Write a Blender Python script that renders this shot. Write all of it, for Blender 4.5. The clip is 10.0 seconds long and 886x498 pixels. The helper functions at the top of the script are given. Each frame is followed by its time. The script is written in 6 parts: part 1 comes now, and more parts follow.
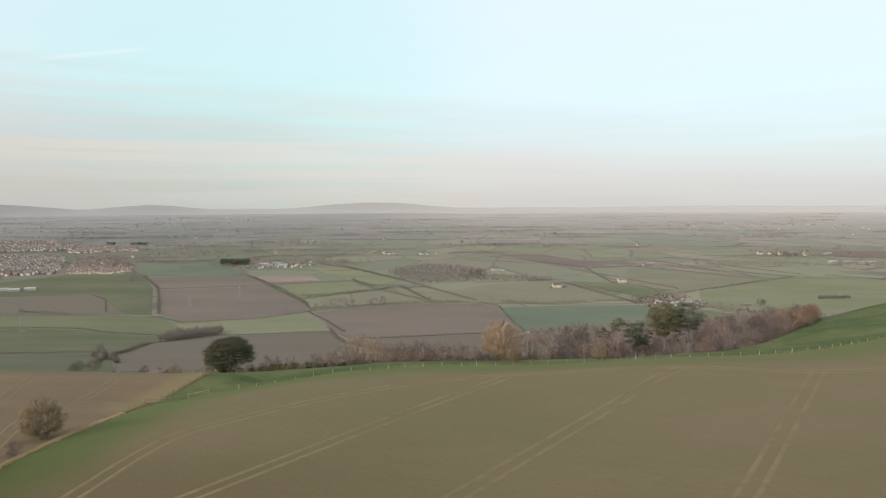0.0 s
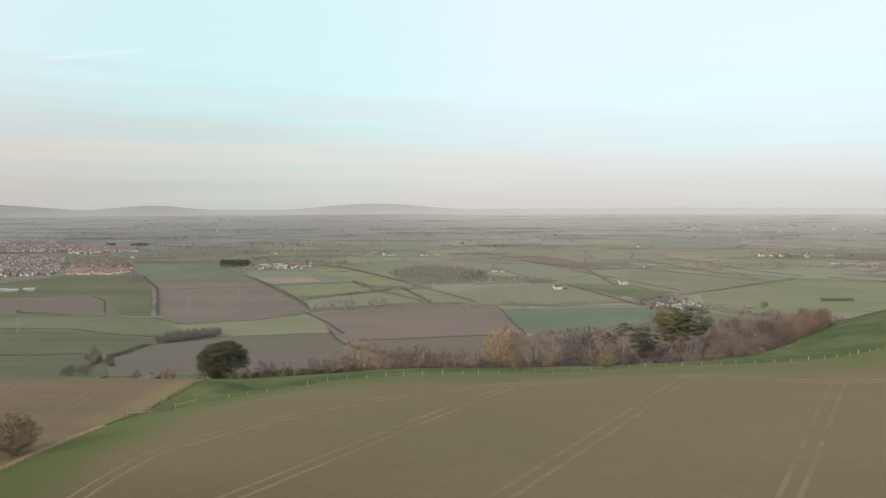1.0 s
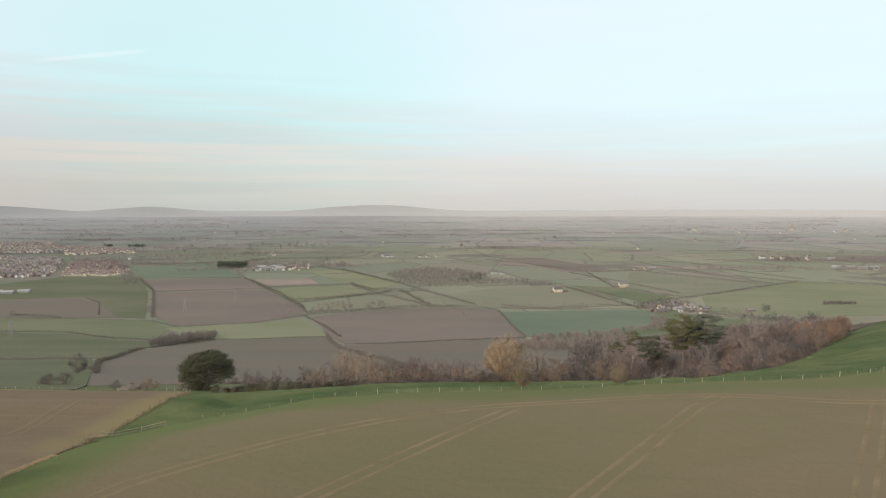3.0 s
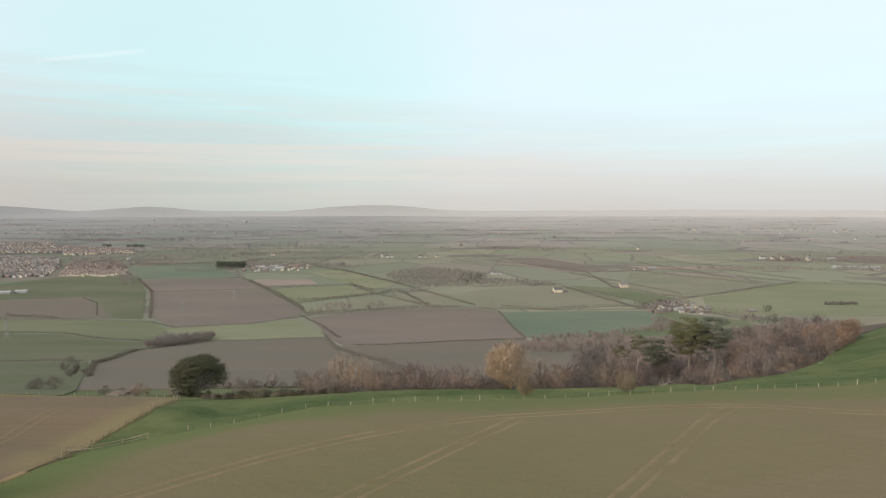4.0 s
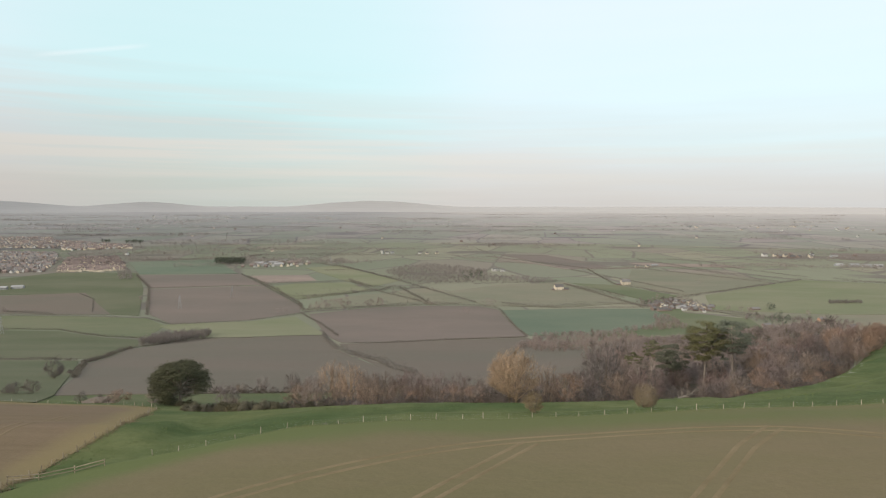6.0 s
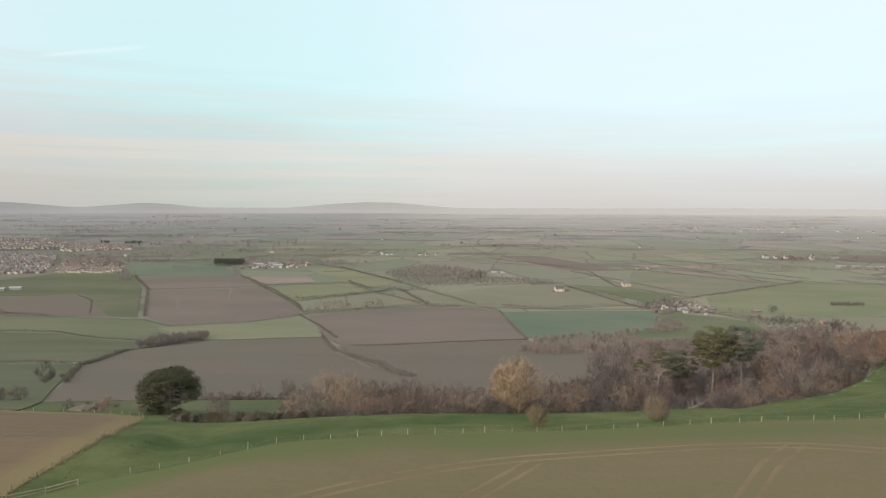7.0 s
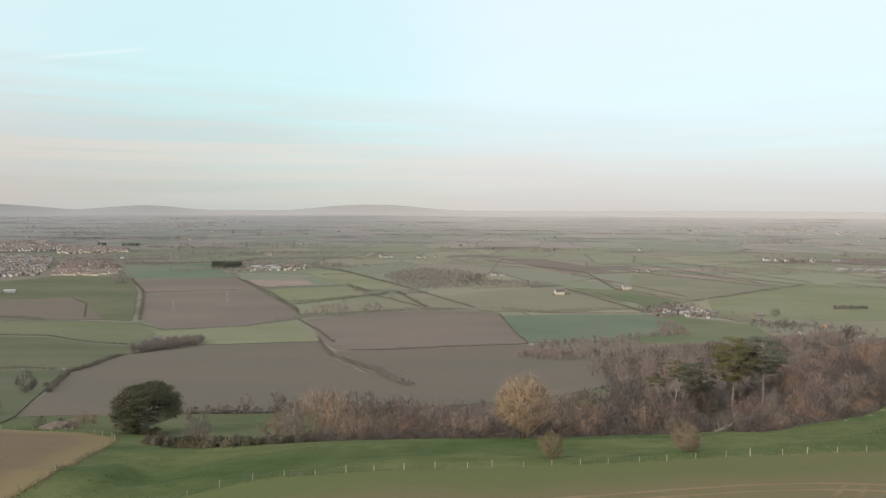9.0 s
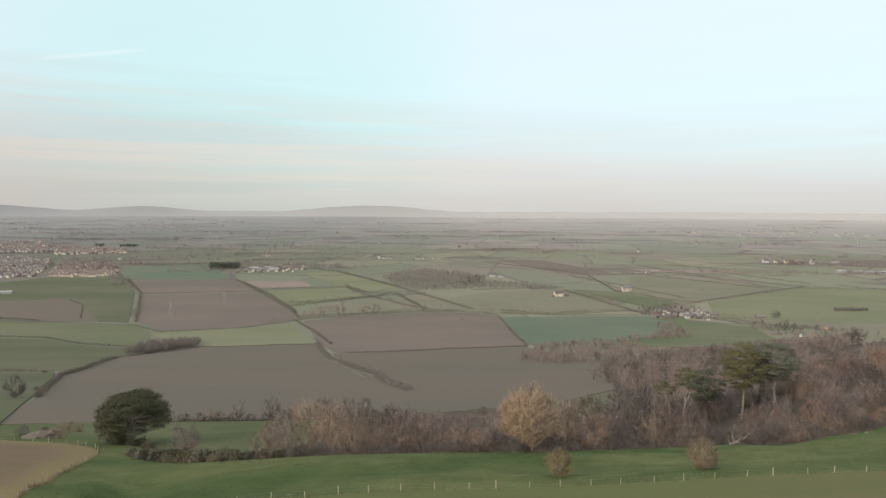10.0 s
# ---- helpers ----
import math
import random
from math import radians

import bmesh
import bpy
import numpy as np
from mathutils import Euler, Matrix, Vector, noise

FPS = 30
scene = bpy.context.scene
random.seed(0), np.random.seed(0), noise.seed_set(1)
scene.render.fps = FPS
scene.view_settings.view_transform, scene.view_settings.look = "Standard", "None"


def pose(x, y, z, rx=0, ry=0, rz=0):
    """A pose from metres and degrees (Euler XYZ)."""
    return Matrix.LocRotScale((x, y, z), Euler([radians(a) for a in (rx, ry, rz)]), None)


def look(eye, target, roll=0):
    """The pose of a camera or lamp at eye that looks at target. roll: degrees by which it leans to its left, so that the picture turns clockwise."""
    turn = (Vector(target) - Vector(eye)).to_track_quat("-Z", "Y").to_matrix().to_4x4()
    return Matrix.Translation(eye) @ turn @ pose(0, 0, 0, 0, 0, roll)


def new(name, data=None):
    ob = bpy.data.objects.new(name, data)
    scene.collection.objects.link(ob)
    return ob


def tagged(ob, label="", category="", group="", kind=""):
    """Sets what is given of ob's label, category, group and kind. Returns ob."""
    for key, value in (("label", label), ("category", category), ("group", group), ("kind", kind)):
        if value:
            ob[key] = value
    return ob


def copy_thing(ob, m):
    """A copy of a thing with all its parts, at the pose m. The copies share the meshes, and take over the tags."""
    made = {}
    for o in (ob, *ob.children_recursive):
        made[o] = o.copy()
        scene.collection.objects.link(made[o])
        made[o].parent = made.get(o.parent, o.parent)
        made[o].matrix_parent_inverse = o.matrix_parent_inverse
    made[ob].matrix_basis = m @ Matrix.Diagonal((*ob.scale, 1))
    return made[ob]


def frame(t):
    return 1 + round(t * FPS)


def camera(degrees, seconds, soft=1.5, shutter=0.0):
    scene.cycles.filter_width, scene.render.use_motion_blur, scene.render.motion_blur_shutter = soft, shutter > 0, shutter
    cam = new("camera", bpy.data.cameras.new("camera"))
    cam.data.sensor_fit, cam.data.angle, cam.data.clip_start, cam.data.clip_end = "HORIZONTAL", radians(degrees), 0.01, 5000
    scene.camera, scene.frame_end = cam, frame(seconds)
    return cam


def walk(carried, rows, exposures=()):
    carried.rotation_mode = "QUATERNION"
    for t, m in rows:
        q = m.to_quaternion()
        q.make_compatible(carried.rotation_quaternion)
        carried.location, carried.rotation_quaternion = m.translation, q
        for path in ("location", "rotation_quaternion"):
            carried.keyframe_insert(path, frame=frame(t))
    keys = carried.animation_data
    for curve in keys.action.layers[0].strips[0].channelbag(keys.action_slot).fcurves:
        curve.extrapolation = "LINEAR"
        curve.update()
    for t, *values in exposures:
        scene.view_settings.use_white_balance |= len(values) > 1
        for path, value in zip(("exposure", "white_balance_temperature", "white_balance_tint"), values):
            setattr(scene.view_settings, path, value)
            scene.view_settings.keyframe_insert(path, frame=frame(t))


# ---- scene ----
# Camera: a drone about 33 m over a hilltop field, 174 m over the plain.
cam = camera(70.0, 10.0, soft=1.2)
walk(cam, [
    (0.0, pose(0.04, 0.01, 174.34, 86.124, 0.315, -0.000)),
    (0.5, pose(0.03, 3.08, 174.28, 86.171, 0.297, -0.025)),
    (1.0, pose(0.01, 6.18, 174.23, 86.239, 0.198, 0.057)),
    (1.5, pose(0.07, 9.24, 174.18, 86.327, 0.178, 0.027)),
    (2.0, pose(0.12, 12.24, 174.16, 86.304, 0.165, 0.044)),
    (2.5, pose(0.16, 15.17, 174.09, 86.379, 0.112, 0.006)),
    (4.0, pose(0.45, 23.77, 174.05, 86.392, 0.079, -0.061)),
    (4.4, pose(0.44, 26.34, 174.01, 86.434, 0.053, -0.068)),
    (4.5, pose(0.44, 26.98, 174.00, 86.445, 0.046, -0.070)),
    (4.6, pose(0.45, 27.60, 173.99, 85.940, 0.032, -0.071)),
    (4.7, pose(0.46, 28.22, 173.99, 85.945, 0.018, -0.072)),
    (5.0, pose(0.48, 30.09, 173.97, 85.968, -0.024, -0.075)),
    (5.5, pose(0.53, 33.29, 173.92, 85.984, -0.073, -0.048)),
    (7.0, pose(0.70, 42.50, 173.85, 86.162, -0.158, -0.027)),
    (7.5, pose(0.61, 45.51, 173.82, 86.151, -0.207, -0.038)),
    (8.0, pose(0.55, 48.61, 173.80, 86.230, -0.163, -0.020)),
    (8.5, pose(0.45, 51.68, 173.77, 86.283, -0.172, -0.067)),
    (9.0, pose(0.37, 54.83, 173.74, 86.375, -0.189, -0.120)),
    (9.5, pose(0.29, 57.90, 173.70, 86.408, -0.216, -0.164)),
    (10.0, pose(0.20, 61.00, 173.66, 86.482, -0.249, -0.236)),
])

# ---------------------------------------------------------------- sky, sun
SUN_EL, SUN_AZ = radians(26), radians(-135)      # low in thin cloud, behind and to the left


def build_world():
    w = bpy.data.worlds.new("hazy_sky")
    scene.world = w
    w.use_nodes = True
    nt = w.node_tree
    nt.nodes.clear()
    n, l = nt.nodes.new, nt.links.new
    out = n("ShaderNodeOutputWorld")
    sky = n("ShaderNodeTexSky")
    sky.sky_type, sky.sun_disc = "NISHITA", False
    sky.sun_elevation, sky.sun_rotation = SUN_EL, SUN_AZ
    sky.dust_density, sky.air_density = 3.0, 1.0
    b1 = n("ShaderNodeBackground")
    l(sky.outputs[0], b1.inputs[0])
    b1.inputs[1].default_value = 0.03
    # thin cloud sheet: colour by height over the horizon, broken by drawn-out streaks
    tc = n("ShaderNodeTexCoord")
    lift = n("ShaderNodeVectorMath")              # the cloud bank stands higher to the west
    lift.operation = "DOT_PRODUCT"
    l(tc.outputs["Generated"], lift.inputs[0])
    lift.inputs[1].default_value = (0.045, 0, 1)
    mp = n("ShaderNodeMapping")
    mp.inputs["Scale"].default_value = (1.3, 1.3, 18)
    mp.inputs["Rotation"].default_value = (0.0, radians(5), 0.0)
    l(tc.outputs["Generated"], mp.inputs[0])
    nz = n("ShaderNodeTexNoise")
    nz.inputs["Scale"].default_value, nz.inputs["Detail"].default_value = 2.2, 7
    nz.inputs["Roughness"].default_value = 0.5
    l(mp.outputs[0], nz.inputs[0])
    off = n("ShaderNodeMath")
    off.operation = "MULTIPLY_ADD"
    l(nz.outputs[0], off.inputs[0])
    off.inputs[1].default_value = 0.10
    off.inputs[2].default_value = -0.058
    add = n("ShaderNodeMath")
    l(lift.outputs["Value"], add.inputs[0])
    l(off.outputs[0], add.inputs[1])
    ramp = n("ShaderNodeValToRGB")
    l(add.outputs[0], ramp.inputs[0])
    cr = ramp.color_ramp
    stops = [(0.0, (0.67, 0.645, 0.615)), (0.03, (0.68, 0.672, 0.658)), (0.065, (0.69, 0.712, 0.722)),
             (0.11, (0.69, 0.80, 0.82)), (0.17, (0.74, 0.885, 0.92)), (0.33, (0.80, 0.90, 0.945)), (0.6, (0.88, 0.89, 0.91)), (1.0, (0.90, 0.89, 0.90))]
    cr.elements[0].position, cr.elements[0].color = stops[0][0], (*stops[0][1], 1)
    cr.elements[1].position, cr.elements[1].color = stops[-1][0], (*stops[-1][1], 1)
    for p, c in stops[1:-1]:
        cr.elements.new(p).color = (*c, 1)
    # a clearer, greener patch of sky in the west, low streaks of grey cloud
    dot = n("ShaderNodeVectorMath")
    dot.operation = "DOT_PRODUCT"
    l(tc.outputs["Generated"], dot.inputs[0])
    dot.inputs[1].default_value = Vector((-0.28, 0.93, 0.24)).normalized()
    rr = n("ShaderNodeMapRange")
    l(dot.outputs["Value"], rr.inputs[0])
    rr.inputs[1].default_value, rr.inputs[2].default_value = 0.92, 1.0
    rr.interpolation_type = "SMOOTHSTEP"
    mixp = n("ShaderNodeMix")
    mixp.data_type, mixp.blend_type = "RGBA", "MULTIPLY"
    l(rr.outputs[0], mixp.inputs[0])
    l(ramp.outputs[0], mixp.inputs[6])
    mixp.inputs[7].default_value = (0.86, 0.985, 0.95, 1)
    # long warm streaks of cloud low down, thicker to the west
    mp2 = n("ShaderNodeMapping")
    mp2.inputs["Scale"].default_value = (1.1, 1.1, 34)
    mp2.inputs["Rotation"].default_value = (0.0, radians(4), 0.0)
    l(tc.outputs["Generated"], mp2.inputs[0])
    nz2 = n("ShaderNodeTexNoise")
    nz2.inputs["Scale"].default_value, nz2.inputs["Detail"].default_value, nz2.inputs["Roughness"].default_value = 1.7, 8, 0.55
    l(mp2.outputs[0], nz2.inputs[0])
    band = n("ShaderNodeValToRGB")
    l(lift.outputs["Value"], band.inputs[0])
    be = band.color_ramp.elements
    be[0].position, be[0].color, be[1].position, be[1].color = 0.0, (0.25, 0.25, 0.25, 1), 0.2, (0, 0, 0, 1)
    be.new(0.05).color, be.new(0.10).color, be.new(0.14).color = (0.8, 0.8, 0.8, 1), (0.85, 0.85, 0.85, 1), (0.3, 0.3, 0.3, 1)
    streak = n("ShaderNodeMapRange")
    l(nz2.outputs[0], streak.inputs[0])
    streak.inputs[1].default_value, streak.inputs[2].default_value = 0.44, 0.62
    side = n("ShaderNodeSeparateXYZ")
    l(tc.outputs["Generated"], side.inputs[0])
    west = n("ShaderNodeMapRange")                # the streaks thin out to the east
    l(side.outputs[0], west.inputs[0])
    west.inputs[1].default_value, west.inputs[2].default_value, west.inputs[3].default_value, west.inputs[4].default_value = -0.35, 0.35, 1.0, 0.3
    sw = n("ShaderNodeMath")
    sw.operation = "MULTIPLY"
    l(streak.outputs[0], sw.inputs[0])
    l(west.outputs[0], sw.inputs[1])
    sb = n("ShaderNodeMath")
    sb.operation = "MULTIPLY"
    l(sw.outputs[0], sb.inputs[0])
    l(band.outputs[0], sb.inputs[1])
    mixs = n("ShaderNodeMix")
    mixs.data_type = "RGBA"
    l(sb.outputs[0], mixs.inputs[0])
    l(mixp.outputs[2], mixs.inputs[6])
    mixs.inputs[7].default_value = (0.745, 0.70, 0.645, 1)
    # the bank of cloud is thicker low in the west
    wl = n("ShaderNodeMapRange")
    l(side.outputs[0], wl.inputs[0])
    wl.inputs[1].default_value, wl.inputs[2].default_value, wl.inputs[3].default_value, wl.inputs[4].default_value = -0.62, -0.15, 1.0, 0.0
    zl = n("ShaderNodeMapRange")
    l(side.outputs[2], zl.inputs[0])
    zl.inputs[1].default_value, zl.inputs[2].default_value, zl.inputs[3].default_value, zl.inputs[4].default_value = 0.04, 0.2, 1.0, 0.25
    thick = n("ShaderNodeMath")
    thick.operation = "MULTIPLY"
    l(wl.outputs[0], thick.inputs[0])
    l(zl.outputs[0], thick.inputs[1])
    mixw = n("ShaderNodeMix")
    mixw.data_type, mixw.blend_type = "RGBA", "MULTIPLY"
    l(thick.outputs[0], mixw.inputs[0])
    l(mixs.outputs[2], mixw.inputs[6])
    mixw.inputs[7].default_value = (0.84, 0.835, 0.835, 1)
    # one thin vapour trail in the west
    across = n("ShaderNodeVectorMath")
    across.operation = "DOT_PRODUCT"
    l(tc.outputs["Generated"], across.inputs[0])
    across.inputs[1].default_value = (0.0830, 0.2740, -0.9581)
    ab = n("ShaderNodeMath")
    ab.operation = "ABSOLUTE"
    l(across.outputs["Value"], ab.inputs[0])
    thin = n("ShaderNodeMapRange")
    l(ab.outputs[0], thin.inputs[0])
    thin.inputs[1].default_value, thin.inputs[2].default_value, thin.inputs[3].default_value, thin.inputs[4].default_value = 0.0005, 0.0042, 0.3, 0.0
    ends = n("ShaderNodeVectorMath")
    ends.operation = "DOT_PRODUCT"
    l(tc.outputs["Generated"], ends.inputs[0])
    ends.inputs[1].default_value = (-0.4660, 0.8605, 0.2057)
    er = n("ShaderNodeMapRange")
    l(ends.outputs["Value"], er.inputs[0])
    er.inputs[1].default_value, er.inputs[2].default_value = 0.9973, 0.9990
    tm = n("ShaderNodeMath")
    tm.operation = "MULTIPLY"
    l(thin.outputs[0], tm.inputs[0])
    l(er.outputs[0], tm.inputs[1])
    mixc = n("ShaderNodeMix")
    mixc.data_type = "RGBA"
    l(tm.outputs[0], mixc.inputs[0])
    l(mixw.outputs[2], mixc.inputs[6])
    mixc.inputs[7].default_value = (0.93, 0.95, 0.95, 1)
    b2 = n("ShaderNodeBackground")
    l(mixc.outputs[2], b2.inputs[0])
    b2.inputs[1].default_value = 0.96
    ad = n("ShaderNodeAddShader")
    l(b1.outputs[0], ad.inputs[0])
    l(b2.outputs[0], ad.inputs[1])
    l(ad.outputs[0], out.inputs[0])


build_world()
sun = new("sun", bpy.data.lights.new("sun", "SUN"))
sun.data.energy, sun.data.angle, sun.data.color = 2.4, radians(12), (1.0, 0.88, 0.73)
sun.matrix_world = look((math.sin(SUN_AZ) * 100, math.cos(SUN_AZ) * 100, math.tan(SUN_EL) * 100), (0, 0, 0))
scene.view_settings.exposure = 0.0

# ---------------------------------------------------------------- shape of the land
EYE = 174.3
R0, RMAX, CX, CY = 1700.0, 4800.0, 0.0, 30.0


def sm(a, b, v):
    t = min(1.0, max(0.0, (v - a) / (b - a)))
    return t * t * (3 - 2 * t)


def smooth_curve(xs, ys):
    """Monotone cubic through a few knots."""
    n = len(xs)
    d = [(ys[i + 1] - ys[i]) / (xs[i + 1] - xs[i]) for i in range(n - 1)]
    m = [d[0]] + [0 if d[i - 1] * d[i] <= 0 else 2 * d[i - 1] * d[i] / (d[i - 1] + d[i]) for i in range(1, n - 1)] + [0]

    def f(x):
        i = 0
        while i < n - 2 and x >= xs[i + 1]:
            i += 1
        h = xs[i + 1] - xs[i]
        t = min(1.0, max(0.0, (x - xs[i]) / h))
        return ((1 + 2 * t) * (1 - t) ** 2 * ys[i] + t * (1 - t) ** 2 * h * m[i]
                + t * t * (3 - 2 * t) * ys[i + 1] + t * t * (t - 1) * h * m[i + 1])
    return f


# height of hilltop, scarp and plain along y
hill_line = smooth_curve([-3000, -400, 0, 60, 100, 120, 137, 150, 170, 209, 296, 392, 479, 610, 784, 958, 1150, 1e6],
                         [150, 146, 142.5, 141.6, 141.2, 140.6, 138.8, 136.2, 131.9, 118.4, 99.5, 79, 60.5, 38, 14.5, 3.5, 0, 0])
# how far the scarp's edge steps back to the east
edge_back = smooth_curve([0, 40, 56, 75, 125, 140, 200, 400, 800], [0, 0, 5, 15, 46, 60, 105, 220, 300])
# where the grass strip ends and the scrub begins
strip_edge = smooth_curve([-70, -54, -44, -34, -18, 2, 22, 32, 42, 58, 70, 80, 92, 112, 125],
                          [190, 172, 164.5, 162, 163, 164, 165, 167, 169, 171, 172.5, 174, 181, 200, 212])


def ground_z(x, y):
    back = edge_back(max(0, min(800, x))) * (1 - sm(260, 900, y))
    u = sm(-54, -42, x)
    back -= 27 * sm(4, 60, -x) * (1 - 0.55 * sm(120 + 18 * u, 148 + 14 * u, y)) * (1 - sm(150, 212, y)) * (1 - 0.6 * sm(58, 200, -x))
    z = hill_line(y - back)
    s = y - back
    if 110 < s < 260:                        # shallow ditch and bank below the fence
        w = sm(137, 143, s) * (1 - sm(160, 172, s))
        z += w * (0.42 * math.sin((s - 138.5) * 0.40 + 0.8 * noise.noise((x * 0.03, 0, 5))) + 0.22 * noise.noise((x * 0.05, y * 0.09, 0)) + 0.12 * noise.noise((x * 0.21, y * 0.3, 4)))
    if 200 < s:
        z += sm(200, 320, s) * (1 - sm(800, 1100, s)) * 1.5 * noise.noise((x * 0.008, y * 0.008, 3))
    z -= 0.9 * math.exp(-((x + 54) / 7) ** 2 - ((y - 119) / 6) ** 2)          # a hollow at the field corner
    below = y - strip_edge(max(-70, min(125, x)))          # a short steep bank where the grass ends
    z -= (1.3 + 2.4 * sm(38, 62, x)) * sm(0, 7, below) * (1 - sm(14, 48, below)) * sm(-66, -54, x) * (1 - sm(104, 122, x))
    z -= 1.35 * sm(50, 64, x) * (1 - sm(92, 116, x)) * sm(146, 166, y) * (1 - sm(185, 215, y))
    swell = 1.05 * math.exp(-((x - 46) / 19) ** 2) * sm(90, 136, y) * (1 - sm(146, 166, y))   # low rise along the fence
    return swell + z


def spot(x, y, h=0.0):
    """A place on the land at plan x, y and its scale: far country is drawn in towards the viewer and made smaller alike."""
    z = ground_z(x, y) + h
    dx, dy = x - CX, y - CY
    r = math.hypot(dx, dy)
    if r <= R0:
        return Vector((x, y, z)), 1.0
    k = (R0 + (RMAX - R0) * (1 - math.exp(-(r - R0) / (RMAX - R0)))) / r
    return Vector((CX + dx * k, CY + dy * k, EYE + (z - EYE) * k)), k


# ---------------------------------------------------------------- materials
def mat(name, rough=0.9, spec=0.2):
    m = bpy.data.materials.new(name)
    m.use_nodes = True
    b = m.node_tree.nodes["Principled BSDF"]
    b.inputs["Roughness"].default_value = rough
    b.inputs["Specular IOR Level"].default_value = spec
    return m, m.node_tree.nodes.new, m.node_tree.links.new, b


def rgb(c):
    return (c[0], c[1], c[2], 1.0)


def mix_node(n, l, fac, a, b, blend="MIX"):
    x = n("ShaderNodeMix")
    x.data_type, x.blend_type = "RGBA", blend
    for i, v in ((0, fac), (6, a), (7, b)):
        if isinstance(v, (int, float)):
            x.inputs[i].default_value = v
        elif isinstance(v, tuple):
            x.inputs[i].default_value = rgb(v)
        else:
            l(v, x.inputs[i])
    return x.outputs[2]


def noise_node(n, l, vec, scale, detail=4, rough=0.55, lo=0.35, hi=0.65):
    t = n("ShaderNodeTexNoise")
    t.inputs["Scale"].default_value, t.inputs["Detail"].default_value = scale, detail
    t.inputs["Roughness"].default_value = rough
    l(vec, t.inputs[0])
    r = n("ShaderNodeMapRange")
    l(t.outputs[0], r.inputs[0])
    r.inputs[1].default_value, r.inputs[2].default_value = lo, hi
    return r.outputs[0]


def plan_vec(n, turn=0.0, sx=1.0, sy=1.0):
    """Plan coordinates in metres, kept in the attribute 'plan'."""
    a = n("ShaderNodeAttribute")
    a.attribute_name = "plan"
    return a.outputs["Vector"]


def turned(n, l, vec, turn, sx, sy):
    mp = n("ShaderNodeMapping")
    mp.inputs["Rotation"].default_value = (0, 0, turn)
    mp.inputs["Scale"].default_value = (sx, sy, 1)
    l(vec, mp.inputs[0])
    return mp.outputs[0]


def greyed(c, k=0.14):
    """Ground tones redder and bluer than bare, greyed slightly to stand in for haze."""
    c = (c[0] * 1.07, c[1] * 1.005, c[2] * 1.14)
    g = sum(c) / 3
    return tuple(v + (g - v) * k for v in c)


def field_material(name, c1, c2, turn=0.0, rows=0.12, patch=0.02, margin=None, clumps=0.15):
    """Soil or crop: two colours in broad patches, fine drill rows along one way, and speckle."""
    m, n, l, b = mat(name, 0.95, 0.1)
    c1, c2 = greyed(c1), greyed(c2)
    c1, c2 = (tuple((a + b) / 2 + (a - b) * 0.9 for a, b in zip(c1, c2)), tuple((a + b) / 2 - (a - b) * 0.9 for a, b in zip(c1, c2)))
    margin = margin and greyed(margin)
    v = plan_vec(n)
    broad = noise_node(n, l, turned(n, l, v, turn, 0.45, 1.0), patch, 5, 0.6, 0.38, 0.62)
    col = mix_node(n, l, broad, c1, c2)
    streak = noise_node(n, l, turned(n, l, v, turn, 0.02, 1.0), 0.7, 3, 0.6, 0.3, 0.7)
    col = mix_node(n, l, mul(n, l, streak, rows * 2.8), col, mix_node(n, l, 1.0, col, (0.72, 0.72, 0.70), "MULTIPLY"))
    fine = noise_node(n, l, v, 1.6, 3, 0.7, 0.3, 0.7)
    col = mix_node(n, l, mul(n, l, fine, 0.18 + 0.32 * clumps), col, mix_node(n, l, 1.0, col, (0.6, 0.62, 0.55), "MULTIPLY"))
    mid = noise_node(n, l, turned(n, l, v, turn, 0.6, 1.0), 0.30, 6, 0.72, 0.36, 0.64)
    col = mix_node(n, l, mul(n, l, mid, clumps), col, mix_node(n, l, 1.0, col, (0.62, 0.66, 0.55), "MULTIPLY"))
    if margin:
        a = n("ShaderNodeAttribute")
        a.attribute_name = "margin"
        col = mix_node(n, l, a.outputs["Fac"], col, margin)
    # shade painted into the soil colour, as strong as this attribute says
    shade_attr = n("ShaderNodeAttribute")
    shade_attr.attribute_name = "corner_shade"
    col = mix_node(n, l, shade_attr.outputs["Fac"], col, mix_node(n, l, 1.0, col, (0.74, 0.70, 0.67), "MULTIPLY"))
    l(col, b.inputs["Base Color"])
    bp = n("ShaderNodeBump")
    bp.inputs["Strength"].default_value, bp.inputs["Distance"].default_value = 0.35, 0.25
    l(mid, bp.inputs["Height"])
    l(bp.outputs[0], b.inputs["Normal"])
    return m


def mul(n, l, a, k):
    x = n("ShaderNodeMath")
    x.operation = "MULTIPLY"
    l(a, x.inputs[0])
    x.inputs[1].default_value = k
    return x.outputs[0]


